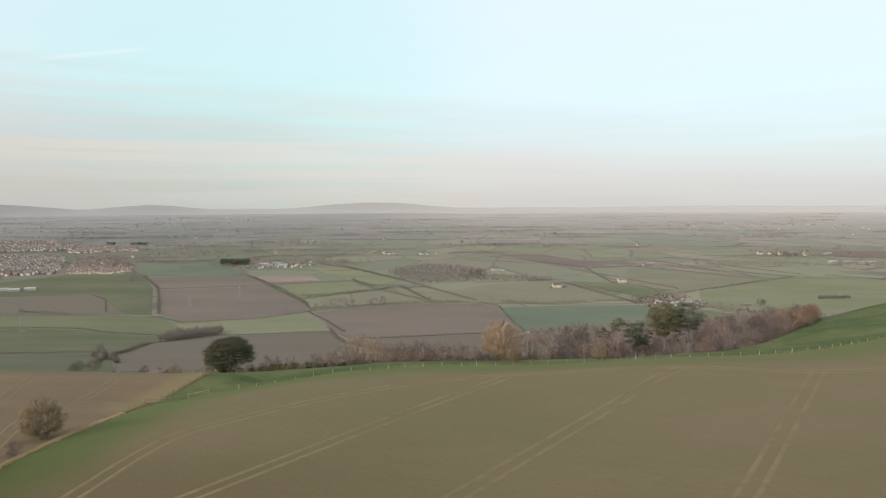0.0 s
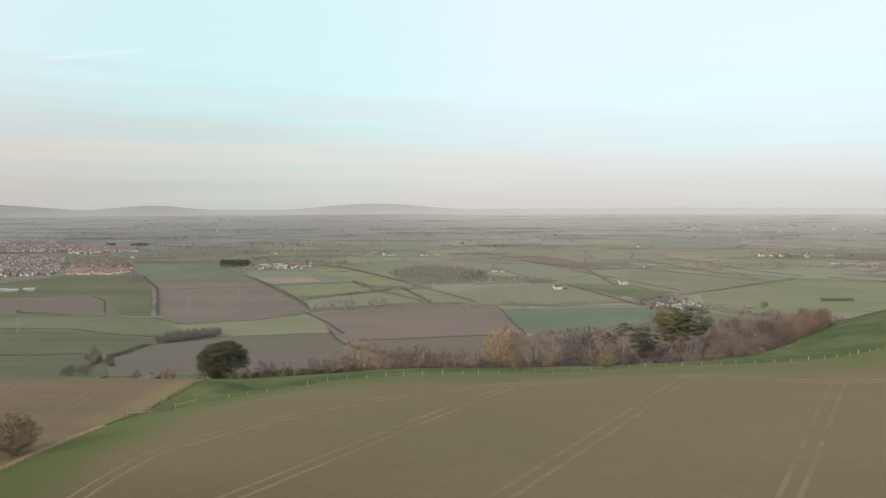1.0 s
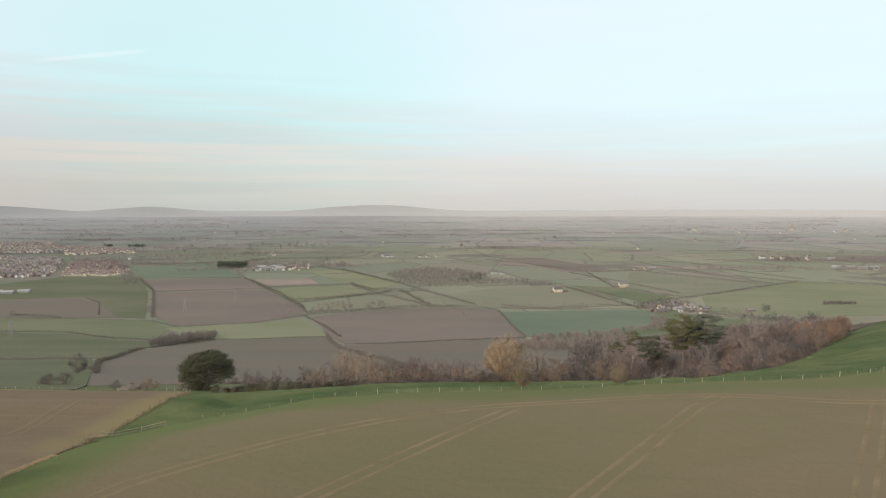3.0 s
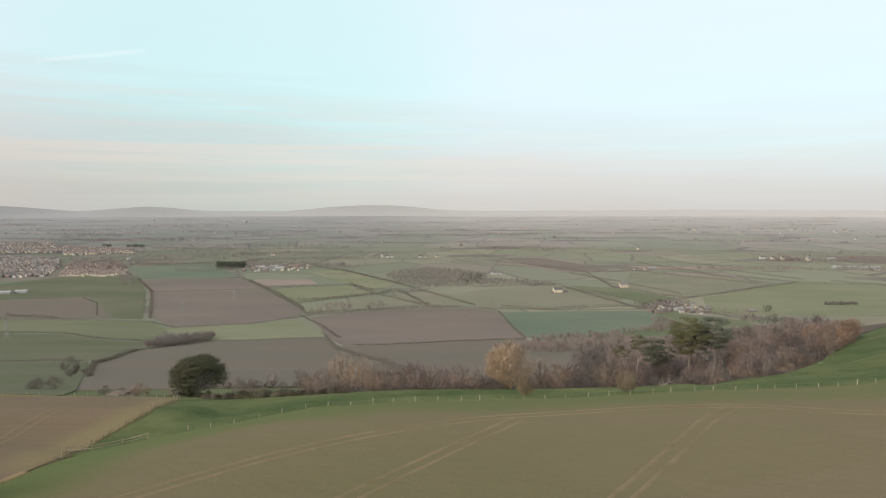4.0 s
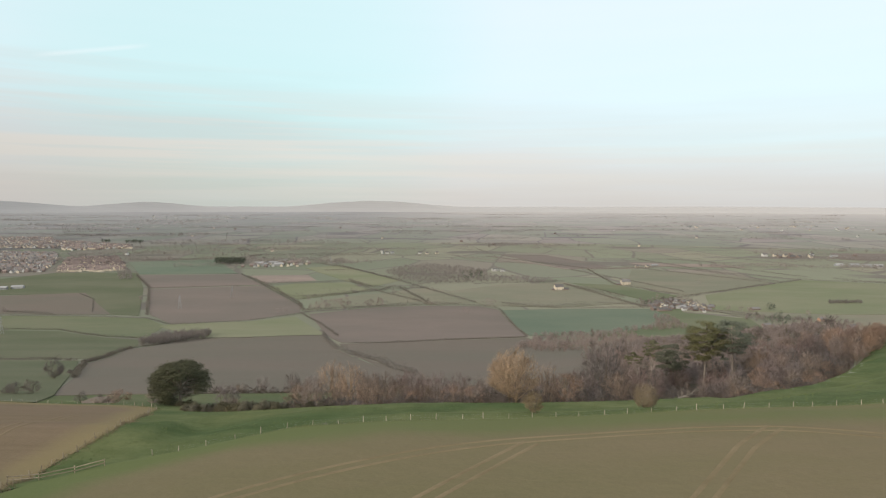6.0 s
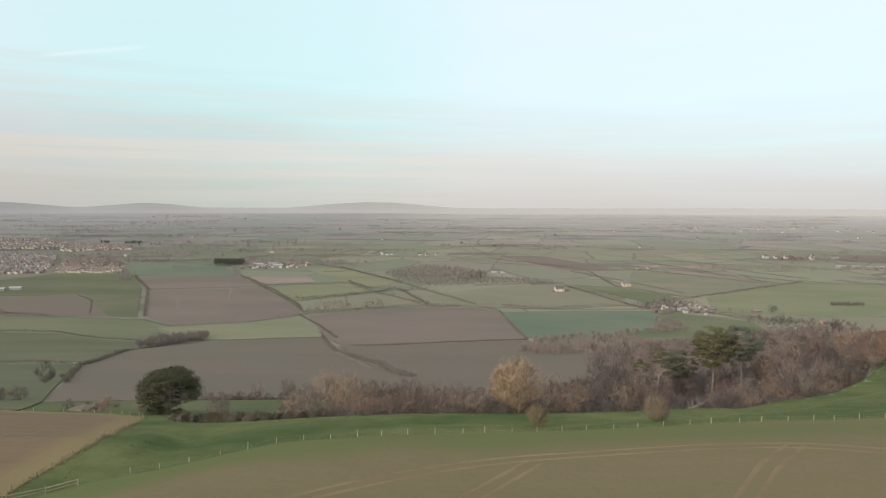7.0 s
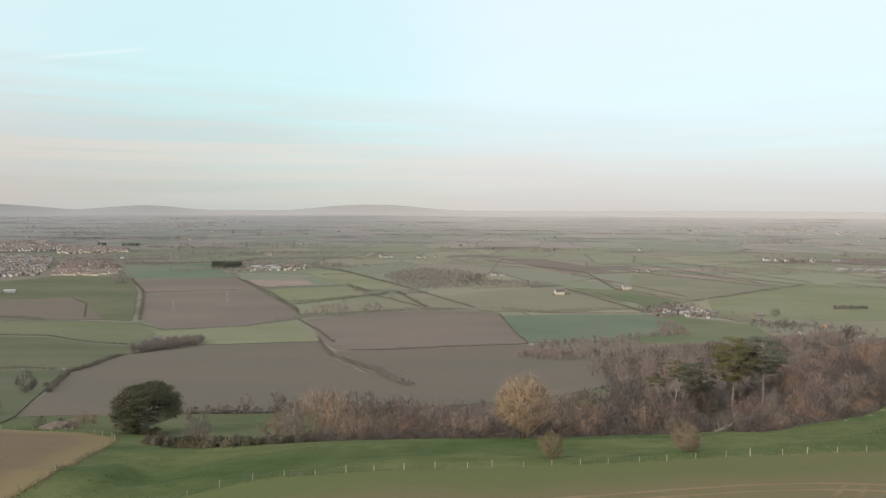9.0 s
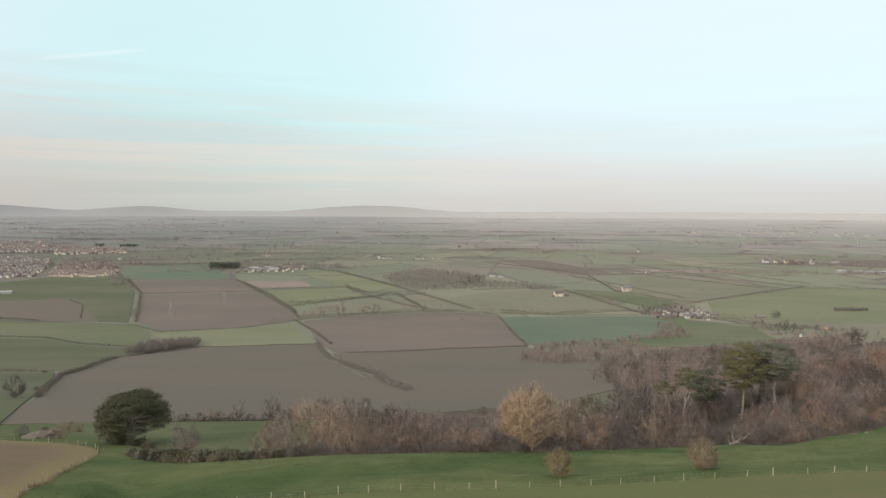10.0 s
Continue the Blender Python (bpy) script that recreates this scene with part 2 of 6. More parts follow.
def patchwork_material(name, tones, hedge, cell, stretch=0.6, pale=None):
    """Far farmland: cells of pasture, plough and stubble parted by dark hedge lines."""
    m, n, l, b = mat(name, 0.95, 0.05)
    tones, hedge = [greyed(c, 0.15) for c in tones], greyed(hedge)
    v = turned(n, l, plan_vec(n), 0.35, 1.0, stretch)
    warp = n("ShaderNodeTexNoise")
    warp.inputs["Scale"].default_value = 0.004
    l(v, warp.inputs[0])
    ma = n("ShaderNodeVectorMath")
    ma.operation = "MULTIPLY_ADD"
    l(warp.outputs["Color"], ma.inputs[0])
    ma.inputs[1].default_value = (60, 60, 0)
    l(v, ma.inputs[2])
    vo = n("ShaderNodeTexVoronoi")
    vo.inputs["Scale"].default_value, vo.inputs["Randomness"].default_value = 1 / cell, 0.85
    l(ma.outputs[0], vo.inputs[0])
    sep = n("ShaderNodeSeparateColor")
    l(vo.outputs["Color"], sep.inputs[0])
    ramp = n("ShaderNodeValToRGB")
    l(sep.outputs[0], ramp.inputs[0])
    cr = ramp.color_ramp
    cr.interpolation = "CONSTANT"
    for i, c in enumerate(tones):
        p = i / len(tones)
        e = cr.elements[i] if i < 2 else cr.elements.new(p)
        e.position, e.color = p, rgb(c)
    ve = n("ShaderNodeTexVoronoi")
    ve.feature = "DISTANCE_TO_EDGE"
    ve.inputs["Scale"].default_value, ve.inputs["Randomness"].default_value = 1 / cell, 0.85
    l(ma.outputs[0], ve.inputs[0])
    r = n("ShaderNodeMapRange")
    l(ve.outputs["Distance"], r.inputs[0])
    r.inputs[1].default_value, r.inputs[2].default_value = 1.5 / cell, 4.5 / cell
    r.inputs[3].default_value, r.inputs[4].default_value = 1, 0
    broad = noise_node(n, l, v, 0.003, 5, 0.6, 0.4, 0.65)
    col = mix_node(n, l, mul(n, l, broad, 0.6), ramp.outputs[0], tones[0])
    col = mix_node(n, l, r.outputs[0], col, hedge)
    wood = noise_node(n, l, turned(n, l, plan_vec(n), 0.2, 0.45, 1.0), 0.0035, 3, 0.5, 0.60, 0.63)
    col = mix_node(n, l, wood, col, hedge)
    fine = noise_node(n, l, v, 0.05, 4, 0.7, 0.3, 0.7)
    col = mix_node(n, l, mul(n, l, fine, 0.25), col, mix_node(n, l, 1.0, col, (0.7, 0.72, 0.7), "MULTIPLY"))
    sx = n("ShaderNodeSeparateXYZ")           # haze painted in: colour darkened to the west, lightened to the east
    l(plan_vec(n), sx.inputs[0])
    we = n("ShaderNodeMapRange")
    l(sx.outputs[0], we.inputs[0])
    we.inputs[1].default_value, we.inputs[2].default_value = -1500, 500
    col = mix_node(n, l, 1.0, col, mix_node(n, l, we.outputs[0], (0.82, 0.86, 0.835), (1.20, 1.175, 1.13)), "MULTIPLY")
    if pale:                                  # backdrop: distance haze painted into the colour, paler towards the horizon
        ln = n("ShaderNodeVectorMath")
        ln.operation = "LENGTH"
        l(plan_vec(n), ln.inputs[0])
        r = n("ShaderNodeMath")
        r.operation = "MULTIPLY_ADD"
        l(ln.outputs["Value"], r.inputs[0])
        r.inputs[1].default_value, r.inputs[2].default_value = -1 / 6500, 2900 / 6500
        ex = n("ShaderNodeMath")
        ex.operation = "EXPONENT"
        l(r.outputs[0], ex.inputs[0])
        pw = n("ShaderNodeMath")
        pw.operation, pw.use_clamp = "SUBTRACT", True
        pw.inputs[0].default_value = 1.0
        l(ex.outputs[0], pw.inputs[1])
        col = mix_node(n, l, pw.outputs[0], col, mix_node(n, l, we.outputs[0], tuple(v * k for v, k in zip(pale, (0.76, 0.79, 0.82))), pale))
    l(col, b.inputs["Base Color"])
    return m


def plain_material(name, c1, c2, scale=0.8, rough=0.9, spec=0.2, by_object=0.3):
    """Painted, woody or leafy surface: two tones in noise, varied from object to object."""
    m, n, l, b = mat(name, rough, spec)
    tc = n("ShaderNodeTexCoord")
    f = noise_node(n, l, tc.outputs["Object"], scale, 4, 0.6, 0.3, 0.7)
    col = mix_node(n, l, f, c1, c2)
    oi = n("ShaderNodeObjectInfo")
    hv = n("ShaderNodeHueSaturation")
    r = n("ShaderNodeMapRange")
    l(oi.outputs["Random"], r.inputs[0])
    r.inputs[3].default_value, r.inputs[4].default_value = 1 - by_object, 1 + by_object
    l(r.outputs[0], hv.inputs["Value"])
    l(col, hv.inputs["Color"])
    l(hv.outputs[0], b.inputs["Base Color"])
    return m


def leaf_material(name, c1, c2, rough=0.8, by_object=0.2):
    """Leaves, needles and twigs: tone varied piece by piece and tree by tree."""
    m, n, l, b = mat(name, rough, 0.15)
    c1, c2 = tuple(v * 1.08 for v in c1), tuple(v * 1.08 for v in c2)
    g = n("ShaderNodeNewGeometry")
    col = mix_node(n, l, g.outputs["Random Per Island"], c1, c2)
    oi = n("ShaderNodeObjectInfo")
    hv = n("ShaderNodeHueSaturation")
    r = n("ShaderNodeMapRange")
    l(oi.outputs["Random"], r.inputs[0])
    r.inputs[3].default_value, r.inputs[4].default_value = 1 - by_object, 1 + by_object
    l(r.outputs[0], hv.inputs["Value"])
    w = n("ShaderNodeTexWhiteNoise")          # some greyer, some warmer
    w.noise_dimensions = "1D"
    l(oi.outputs["Random"], w.inputs["W"])
    sr = n("ShaderNodeMapRange")
    l(w.outputs["Value"], sr.inputs[0])
    sr.inputs[3].default_value, sr.inputs[4].default_value = 1 - 1.6 * by_object, 1 + 1.6 * by_object
    l(sr.outputs[0], hv.inputs["Saturation"])
    l(col, hv.inputs["Color"])
    l(hv.outputs[0], b.inputs["Base Color"])
    return m


SOIL_GREEN = field_material("young_crop", (0.161, 0.136, 0.065), (0.147, 0.132, 0.058), 0.92, 0.025, 0.03, (0.094, 0.126, 0.034), 0.10)
SOIL_LEFT = field_material("stubbly_soil", (0.181, 0.137, 0.074), (0.164, 0.129, 0.067), 0.5, 0.22, 0.03, margin=(0.178, 0.148, 0.060))
GRASS = field_material("rough_grass", (0.083, 0.121, 0.036), (0.118, 0.149, 0.048), 0.1, 0.05, 0.05, None, 0.8)
PADDOCK = field_material("paddock_grass", (0.094, 0.124, 0.046), (0.112, 0.136, 0.055), 0.3, 0.06, 0.04, None, 0.4)
TRACK = field_material("wheel_track", (0.206, 0.166, 0.080), (0.184, 0.150, 0.070), 0.92, 0.2, 0.15)
TRACK_PALE = plain_material("stubble_track", (0.180, 0.138, 0.086), (0.160, 0.124, 0.076), 0.3, 0.95, 0.1, 0.0)
PLOUGH = field_material("ploughed_soil", (0.184, 0.156, 0.117), (0.164, 0.146, 0.108), 0.3, 0.16, 0.006)
WINTER = field_material("winter_crop_soil", (0.157, 0.138, 0.097), (0.147, 0.136, 0.094), 1.2, 0.14, 0.006)
PASTURE = field_material("pasture", (0.126, 0.154, 0.073), (0.148, 0.166, 0.084), 0.7, 0.12, 0.008)
BRIGHT = field_material("bright_pasture", (0.172, 0.198, 0.096), (0.198, 0.212, 0.112), 0.2, 0.12, 0.008)
DULL = field_material("dull_pasture", (0.107, 0.126, 0.062), (0.126, 0.138, 0.072), 1.0, 0.14, 0.009)
OLIVE = field_material("old_pasture", (0.21, 0.205, 0.128), (0.186, 0.194, 0.118), 0.9, 0.14, 0.01)
TEAL = field_material("winter_wheat", (0.120, 0.162, 0.098), (0.138, 0.174, 0.106), 1.4, 0.08, 0.006)
STUBBLE = field_material("stubble", (0.28, 0.23, 0.17), (0.24, 0.20, 0.15), 0.4, 0.2, 0.01)
LITTER = field_material("leaf_litter", (0.125, 0.098, 0.070), (0.095, 0.085, 0.055), 0.4, 0.2, 0.05)
PLAIN = patchwork_material("farmland", [(0.166, 0.182, 0.116), (0.194, 0.200, 0.130), (0.150, 0.176, 0.110), (0.186, 0.172, 0.128),
                                        (0.172, 0.194, 0.120), (0.160, 0.176, 0.116), (0.205, 0.208, 0.136)], (0.132, 0.128, 0.098), 210)
# the last colour is the haze tone blended in with distance
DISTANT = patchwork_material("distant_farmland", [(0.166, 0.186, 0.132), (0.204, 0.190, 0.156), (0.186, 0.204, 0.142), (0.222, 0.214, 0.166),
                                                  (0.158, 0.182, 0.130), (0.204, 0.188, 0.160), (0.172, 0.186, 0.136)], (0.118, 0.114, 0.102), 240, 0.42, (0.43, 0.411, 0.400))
# hills kept pale grey: distance haze put into their base colour
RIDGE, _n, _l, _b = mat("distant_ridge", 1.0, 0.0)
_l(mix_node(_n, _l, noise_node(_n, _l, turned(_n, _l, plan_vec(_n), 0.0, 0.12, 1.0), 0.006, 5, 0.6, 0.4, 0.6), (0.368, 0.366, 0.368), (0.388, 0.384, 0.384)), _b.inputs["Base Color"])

BARK = plain_material("grey_bark", (0.13, 0.11, 0.085), (0.20, 0.17, 0.13), 2.0, 0.95, 0.1, 0.15)
GOLD_BARK = plain_material("yellow_bark", (0.22, 0.165, 0.11), (0.31, 0.235, 0.155), 2.0, 0.95, 0.1, 0.1)
PINE_BARK = plain_material("pine_bark", (0.22, 0.185, 0.152), (0.31, 0.268, 0.225), 2.0, 0.95, 0.1, 0.1)
TWIG = leaf_material("bare_twigs", (0.160, 0.126, 0.115), (0.226, 0.179, 0.162), 0.9, 0.26)
TWIG_SOFT = leaf_material("soft_grey_twigs", (0.190, 0.150, 0.122), (0.260, 0.206, 0.168), 0.9, 0.18)
TWIG_DARK = leaf_material("dark_twigs", (0.100, 0.085, 0.077), (0.145, 0.122, 0.110), 0.9, 0.2)
TWIG_RUST = leaf_material("rusty_twigs", (0.220, 0.156, 0.118), (0.290, 0.208, 0.158), 0.9, 0.12)
TWIG_GOLD = leaf_material("golden_twigs", (0.300, 0.212, 0.134), (0.405, 0.292, 0.188), 0.9, 0.05)
TWIG_PALE = leaf_material("pale_twigs", (0.275, 0.205, 0.152), (0.365, 0.277, 0.205), 0.9, 0.08)
TWIG_OCHRE = leaf_material("ochre_twigs", (0.19, 0.15, 0.095), (0.26, 0.205, 0.135), 0.9, 0.08)
NEEDLE = leaf_material("pine_needles", (0.042, 0.046, 0.026), (0.088, 0.086, 0.042), 0.8, 0.1)
NEEDLE_YELLOW = leaf_material("yellowed_needles", (0.084, 0.084, 0.044), (0.146, 0.136, 0.068), 0.8, 0.1)
NEEDLE_DULL = leaf_material("dark_dull_needles", (0.062, 0.068, 0.044), (0.104, 0.107, 0.070), 0.8, 0.1)
NEEDLE_BLUE = leaf_material("dull_needles", (0.080, 0.088, 0.062), (0.126, 0.134, 0.096), 0.8, 0.1)
GORSE = leaf_material("gorse_leaves", (0.074, 0.070, 0.048), (0.122, 0.110, 0.074), 0.85, 0.15)
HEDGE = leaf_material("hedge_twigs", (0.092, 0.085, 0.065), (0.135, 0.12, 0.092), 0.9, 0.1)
# hedge twigs again, lightened for far hedges: haze put into the colour
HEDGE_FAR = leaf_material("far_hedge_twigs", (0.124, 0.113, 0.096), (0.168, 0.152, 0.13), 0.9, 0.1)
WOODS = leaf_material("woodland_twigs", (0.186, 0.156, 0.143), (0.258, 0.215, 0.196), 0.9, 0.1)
# greyer twigs for far woods, haze put into the colour here too
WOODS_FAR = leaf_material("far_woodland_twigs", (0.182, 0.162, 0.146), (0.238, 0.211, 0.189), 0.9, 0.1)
EVERGREEN = leaf_material("evergreen_leaves", (0.048, 0.059, 0.042), (0.089, 0.097, 0.068), 0.9, 0.1)
DRY_GRASS = leaf_material("dry_grass", (0.4, 0.31, 0.19), (0.55, 0.43, 0.28), 0.9, 0.1)
WEEDS = leaf_material("dead_weeds", (0.15, 0.115, 0.075), (0.24, 0.19, 0.13), 0.9, 0.1)
TUSSOCK = leaf_material("tussock_blades", (0.084, 0.120, 0.033), (0.122, 0.148, 0.046), 0.9, 0.1)
TUFT = leaf_material("grass_tufts", (0.085, 0.125, 0.040), (0.20, 0.19, 0.09), 0.9, 0.1)
POST = plain_material("weathered_post", (0.3, 0.262, 0.2), (0.41, 0.362, 0.285), 5.0, 0.9, 0.1, 0.2)
POST_DARK = plain_material("old_post", (0.20, 0.165, 0.12), (0.30, 0.25, 0.185), 5.0, 0.95, 0.1, 0.25)
WIRE, _n, _l, _b = mat("fence_wire", 0.5, 0.5)
_b.inputs["Base Color"].default_value, _b.inputs["Metallic"].default_value = (0.35, 0.35, 0.34, 1), 0.8
STEEL, _n, _l, _b = mat("galvanised_steel", 0.6, 0.4)
_b.inputs["Base Color"].default_value, _b.inputs["Metallic"].default_value = (0.30, 0.30, 0.30, 1), 0.3
WALL_CREAM = plain_material("cream_render", (0.52, 0.45, 0.35), (0.62, 0.545, 0.44), 0.5, 0.9, 0.2, 0.12)
WALL_WHITE = plain_material("white_render", (0.46, 0.45, 0.43), (0.55, 0.54, 0.51), 0.5, 0.9, 0.2, 0.08)
WALL_ORANGE = plain_material("orange_brick", (0.33, 0.215, 0.155), (0.42, 0.28, 0.205), 3.0, 0.9, 0.2, 0.1)
WALL_BRICK = plain_material("brick_wall", (0.18, 0.14, 0.122), (0.24, 0.188, 0.165), 3.0, 0.9, 0.2, 0.15)
ROOF_RED = plain_material("red_tile_roof", (0.165, 0.132, 0.12), (0.225, 0.182, 0.165), 3.0, 0.9, 0.2, 0.2)
ROOF_GREY = plain_material("grey_slate_roof", (0.125, 0.12, 0.117), (0.19, 0.18, 0.172), 3.0, 0.9, 0.1, 0.3)
SHEET = plain_material("pale_sheet_roof", (0.25, 0.25, 0.25), (0.35, 0.35, 0.34), 0.7, 0.8, 0.2, 0.15)
GLASS, _n, _l, _b = mat("window_glass", 0.1, 0.5)
_b.inputs["Base Color"].default_value = (0.04, 0.045, 0.05, 1)
LANE = plain_material("tarmac_lane", (0.19, 0.18, 0.165), (0.24, 0.225, 0.205), 0.1, 0.9, 0.2, 0.0)
DEADWOOD = plain_material("bleached_wood", (0.15, 0.128, 0.108), (0.23, 0.2, 0.172), 2.0, 0.9, 0.1, 0.1)


# ---------------------------------------------------------------- mesh helpers
def mesh_of(name, verts, faces, materials, plan=None, margin=None, smooth=False, slots=None):
    me = bpy.data.meshes.new(name)
    me.from_pydata([tuple(v) for v in verts], [], faces)
    for m in materials:
        me.materials.append(m)
    if plan is not None:
        a = me.attributes.new("plan", "FLOAT_VECTOR", "POINT")
        a.data.foreach_set("vector", np.array(plan, dtype=np.float32).ravel())
    if margin is not None:
        a = me.attributes.new("margin", "FLOAT", "POINT")
        a.data.foreach_set("value", np.array(margin, dtype=np.float32))
    if slots is not None:
        me.polygons.foreach_set("material_index", slots)
    if smooth:
        me.polygons.foreach_set("use_smooth", [True] * len(me.polygons))
    me.update()
    return me


def holder(name, x, y, label, category, group="", scale=1.0, turn=0.0, h=0.0):
    """An Empty on the land, the root of a thing with parts."""
    p, k = spot(x, y, h)
    e = new(name)
    e.location, e.rotation_euler, e.scale = p, (0, 0, turn), (scale * k,) * 3
    return tagged(e, label, category, group)


def part(name, me, parent, label=""):
    ob = new(name, me)
    ob.parent = parent
    if label:
        ob["label"] = label
    return ob


def at_plan(ob, x, y, scale=1.0, turn=0.0, h=0.0):
    """A copy of a thing, set on the land."""
    p, k = spot(x, y, h)
    c = copy_thing(ob, Matrix.Translation(p) @ Matrix.Rotation(turn, 4, "Z"))
    c.scale = (scale * k,) * 3
    return c


# ---------------------------------------------------------------- the ground sheet
def build_ground():
    radii, r = [0.0], 6.0
    while r < 21000:
        radii.append(r)
        r += max(2.2, r * 0.011) if r < 420 else r * 0.022
    angles, a = [], 0.0
    while a < 360:
        angles.append(a)
        a += 0.75 if 40 <= a < 140 else 3.0
    na = len(angles)
    far_i = next(i for i, q in enumerate(radii) if q > 2900)

    def ring(i0, i1, name, material, label, kind):
        vs, pl, fs = [], [], []
        for i in range(i0, i1):
            for d in angles:
                x, y = CX + radii[i] * math.cos(radians(d)), CY + radii[i] * math.sin(radians(d))
                vs.append(spot(x, y)[0])
                pl.append((x, y, 0))
        for i in range(i1 - i0 - 1):
            for j in range(na):
                k = (j + 1) % na
                a0, a1, b0, b1 = i * na + j, i * na + k, (i + 1) * na + j, (i + 1) * na + k
                fs.append((a0, b0, b1, a1) if radii[i0 + i] > 0 else (a0, b0, b1))
        ob = new(name, mesh_of(name, vs, fs, [material], pl, smooth=True))
        tagged(ob, label, "ground", kind=kind)
    ring(0, far_i + 1, "ground", PLAIN, "hazy lowland farmland in a patchwork of green and brown fields", "structure")
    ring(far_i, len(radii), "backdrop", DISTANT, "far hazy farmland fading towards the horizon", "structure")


build_ground()


def inside(poly, x, y):
    c = False
    for i in range(len(poly)):
        (x0, y0), (x1, y1) = poly[i - 1], poly[i]
        if (y0 > y) != (y1 > y) and x < (x1 - x0) * (y - y0) / (y1 - y0) + x0:
            c = not c
    return c


def drape(name, poly, material, label, step, lift, margin=None, corner_shade=None):
    """A field: its outline laid over the land."""
    bm = bmesh.new()
    f = bm.faces.new([bm.verts.new((x, y, 0)) for x, y in poly])
    xs, ys = [p[0] for p in poly], [p[1] for p in poly]
    for axis, lo, hi in ((0, min(xs), max(xs)), (1, min(ys), max(ys))):
        v = lo + step
        while v < hi:
            co, no = ((v, 0, 0), (1, 0, 0)) if axis == 0 else ((0, v, 0), (0, 1, 0))
            bmesh.ops.bisect_plane(bm, geom=bm.verts[:] + bm.edges[:] + bm.faces[:], plane_co=co, plane_no=no, dist=1e-4)
            v += step
    bmesh.ops.triangulate(bm, faces=[q for q in bm.faces if len(q.verts) > 4])
    rim = [e for e in bm.edges if len(e.link_faces) == 1]
    for v in bm.verts:
        v.co.z = lift
    for e in rim:
        e.smooth = False
    out = bmesh.ops.extrude_edge_only(bm, edges=rim)["geom"]
    for v in out:                             # the edge runs out into the ground
        if isinstance(v, bmesh.types.BMVert):
            v.co.z = lift - 0.5
    plan = [(v.co.x, v.co.y, 0.0) for v in bm.verts]
    for v in bm.verts:
        v.co = spot(v.co.x, v.co.y, v.co.z)[0]
    bm.normal_update()
    for q in bm.faces:
        if q.normal.z < 0:
            q.normal_flip()
        q.smooth = True
    me = bpy.data.meshes.new(name)
    bm.to_mesh(me)
    bm.free()
    me.materials.append(material)
    a = me.attributes.new("plan", "FLOAT_VECTOR", "POINT")
    a.data.foreach_set("vector", np.array(plan, dtype=np.float32).ravel())
    if margin:
        a = me.attributes.new("margin", "FLOAT", "POINT")
        a.data.foreach_set("value", np.array([margin(p[0], p[1]) for p in plan], dtype=np.float32))
    if corner_shade:                                  # painted shade: how far the soil colour is darkened
        a = me.attributes.new("corner_shade", "FLOAT", "POINT")
        a.data.foreach_set("value", np.array([corner_shade(p[0], p[1]) for p in plan], dtype=np.float32))
    return tagged(new(name, me), label, "field", kind="structure")


def along(line, step):
    """Points every step metres along a polyline, with the way there."""
    out, carry = [], 0.0
    for (x0, y0), (x1, y1) in zip(line, line[1:]):
        d = math.hypot(x1 - x0, y1 - y0)
        s = carry
        while s < d:
            out.append((x0 + (x1 - x0) * s / d, y0 + (y1 - y0) * s / d, math.atan2(y1 - y0, x1 - x0)))
            s += step
        carry = s - d
    return out


def rounded(line, times=2):
    for _ in range(times):
        new_line = [line[0]]
        for a, b in zip(line, line[1:]):
            new_line += [(a[0] * 0.75 + b[0] * 0.25, a[1] * 0.75 + b[1] * 0.25), (a[0] * 0.25 + b[0] * 0.75, a[1] * 0.25 + b[1] * 0.75)]
        line = new_line + [line[-1]]
    return line


def off_line(line, x, y):
    best = 1e9
    for (x0, y0), (x1, y1) in zip(line, line[1:]):
        dx, dy = x1 - x0, y1 - y0
        t = max(0, min(1, ((x - x0) * dx + (y - y0) * dy) / (dx * dx + dy * dy)))
        best = min(best, math.hypot(x - x0 - t * dx, y - y0 - t * dy))
    return best


# hilltop field, the fence along its edge, the field to the west
FENCE = rounded([(-53, 117), (-49, 120.3), (-44, 124), (-38, 129.5), (-28, 134.8), (-14, 136.4), (4, 137.8), (24, 139.6), (45, 140.6), (62, 141.2), (74, 141.4), (84, 143), (96, 149), (112, 158), (140, 172), (175, 186)])
WEST_HEDGE = [(-58, 30), (-56.8, 79), (-55.8, 89), (-54.3, 97), (-53.4, 106), (-53, 112)]
WEST_FENCE = rounded([(-54.0, 111), (-55.2, 117), (-56.8, 123), (-56.8, 128), (-56.3, 133), (-55.8, 138), (-55.6, 144), (-57, 150), (-58.6, 156), (-59.6, 161), (-61.2, 167), (-63.6, 175), (-66, 182), (-71, 190), (-80, 199), (-90, 204), (-104, 208), (-150, 228), (-230, 250)])


def green_edge(x, y):
    d, w = off_line(FENCE, x, y), off_line(WEST_HEDGE, x, y) * 0.8
    k = 2.2 * noise.noise((x * 0.07, y * 0.07, 1)) + 1.0 * noise.noise((x * 0.3, y * 0.3, 2))
    west, east = 1 - sm(-40, 10, x), sm(25, 60, x) * (1 - sm(70, 90, x))   # greenest in the western corner
    bare = 1 - 0.55 * east * (1 - sm(2, 7, d + k))                         # thin again right under the eastern fence
    return max((0.78 + 0.17 * west) * (1 - sm(5, 14, d + k)) * bare, 1 - sm(4, 12, w + k))


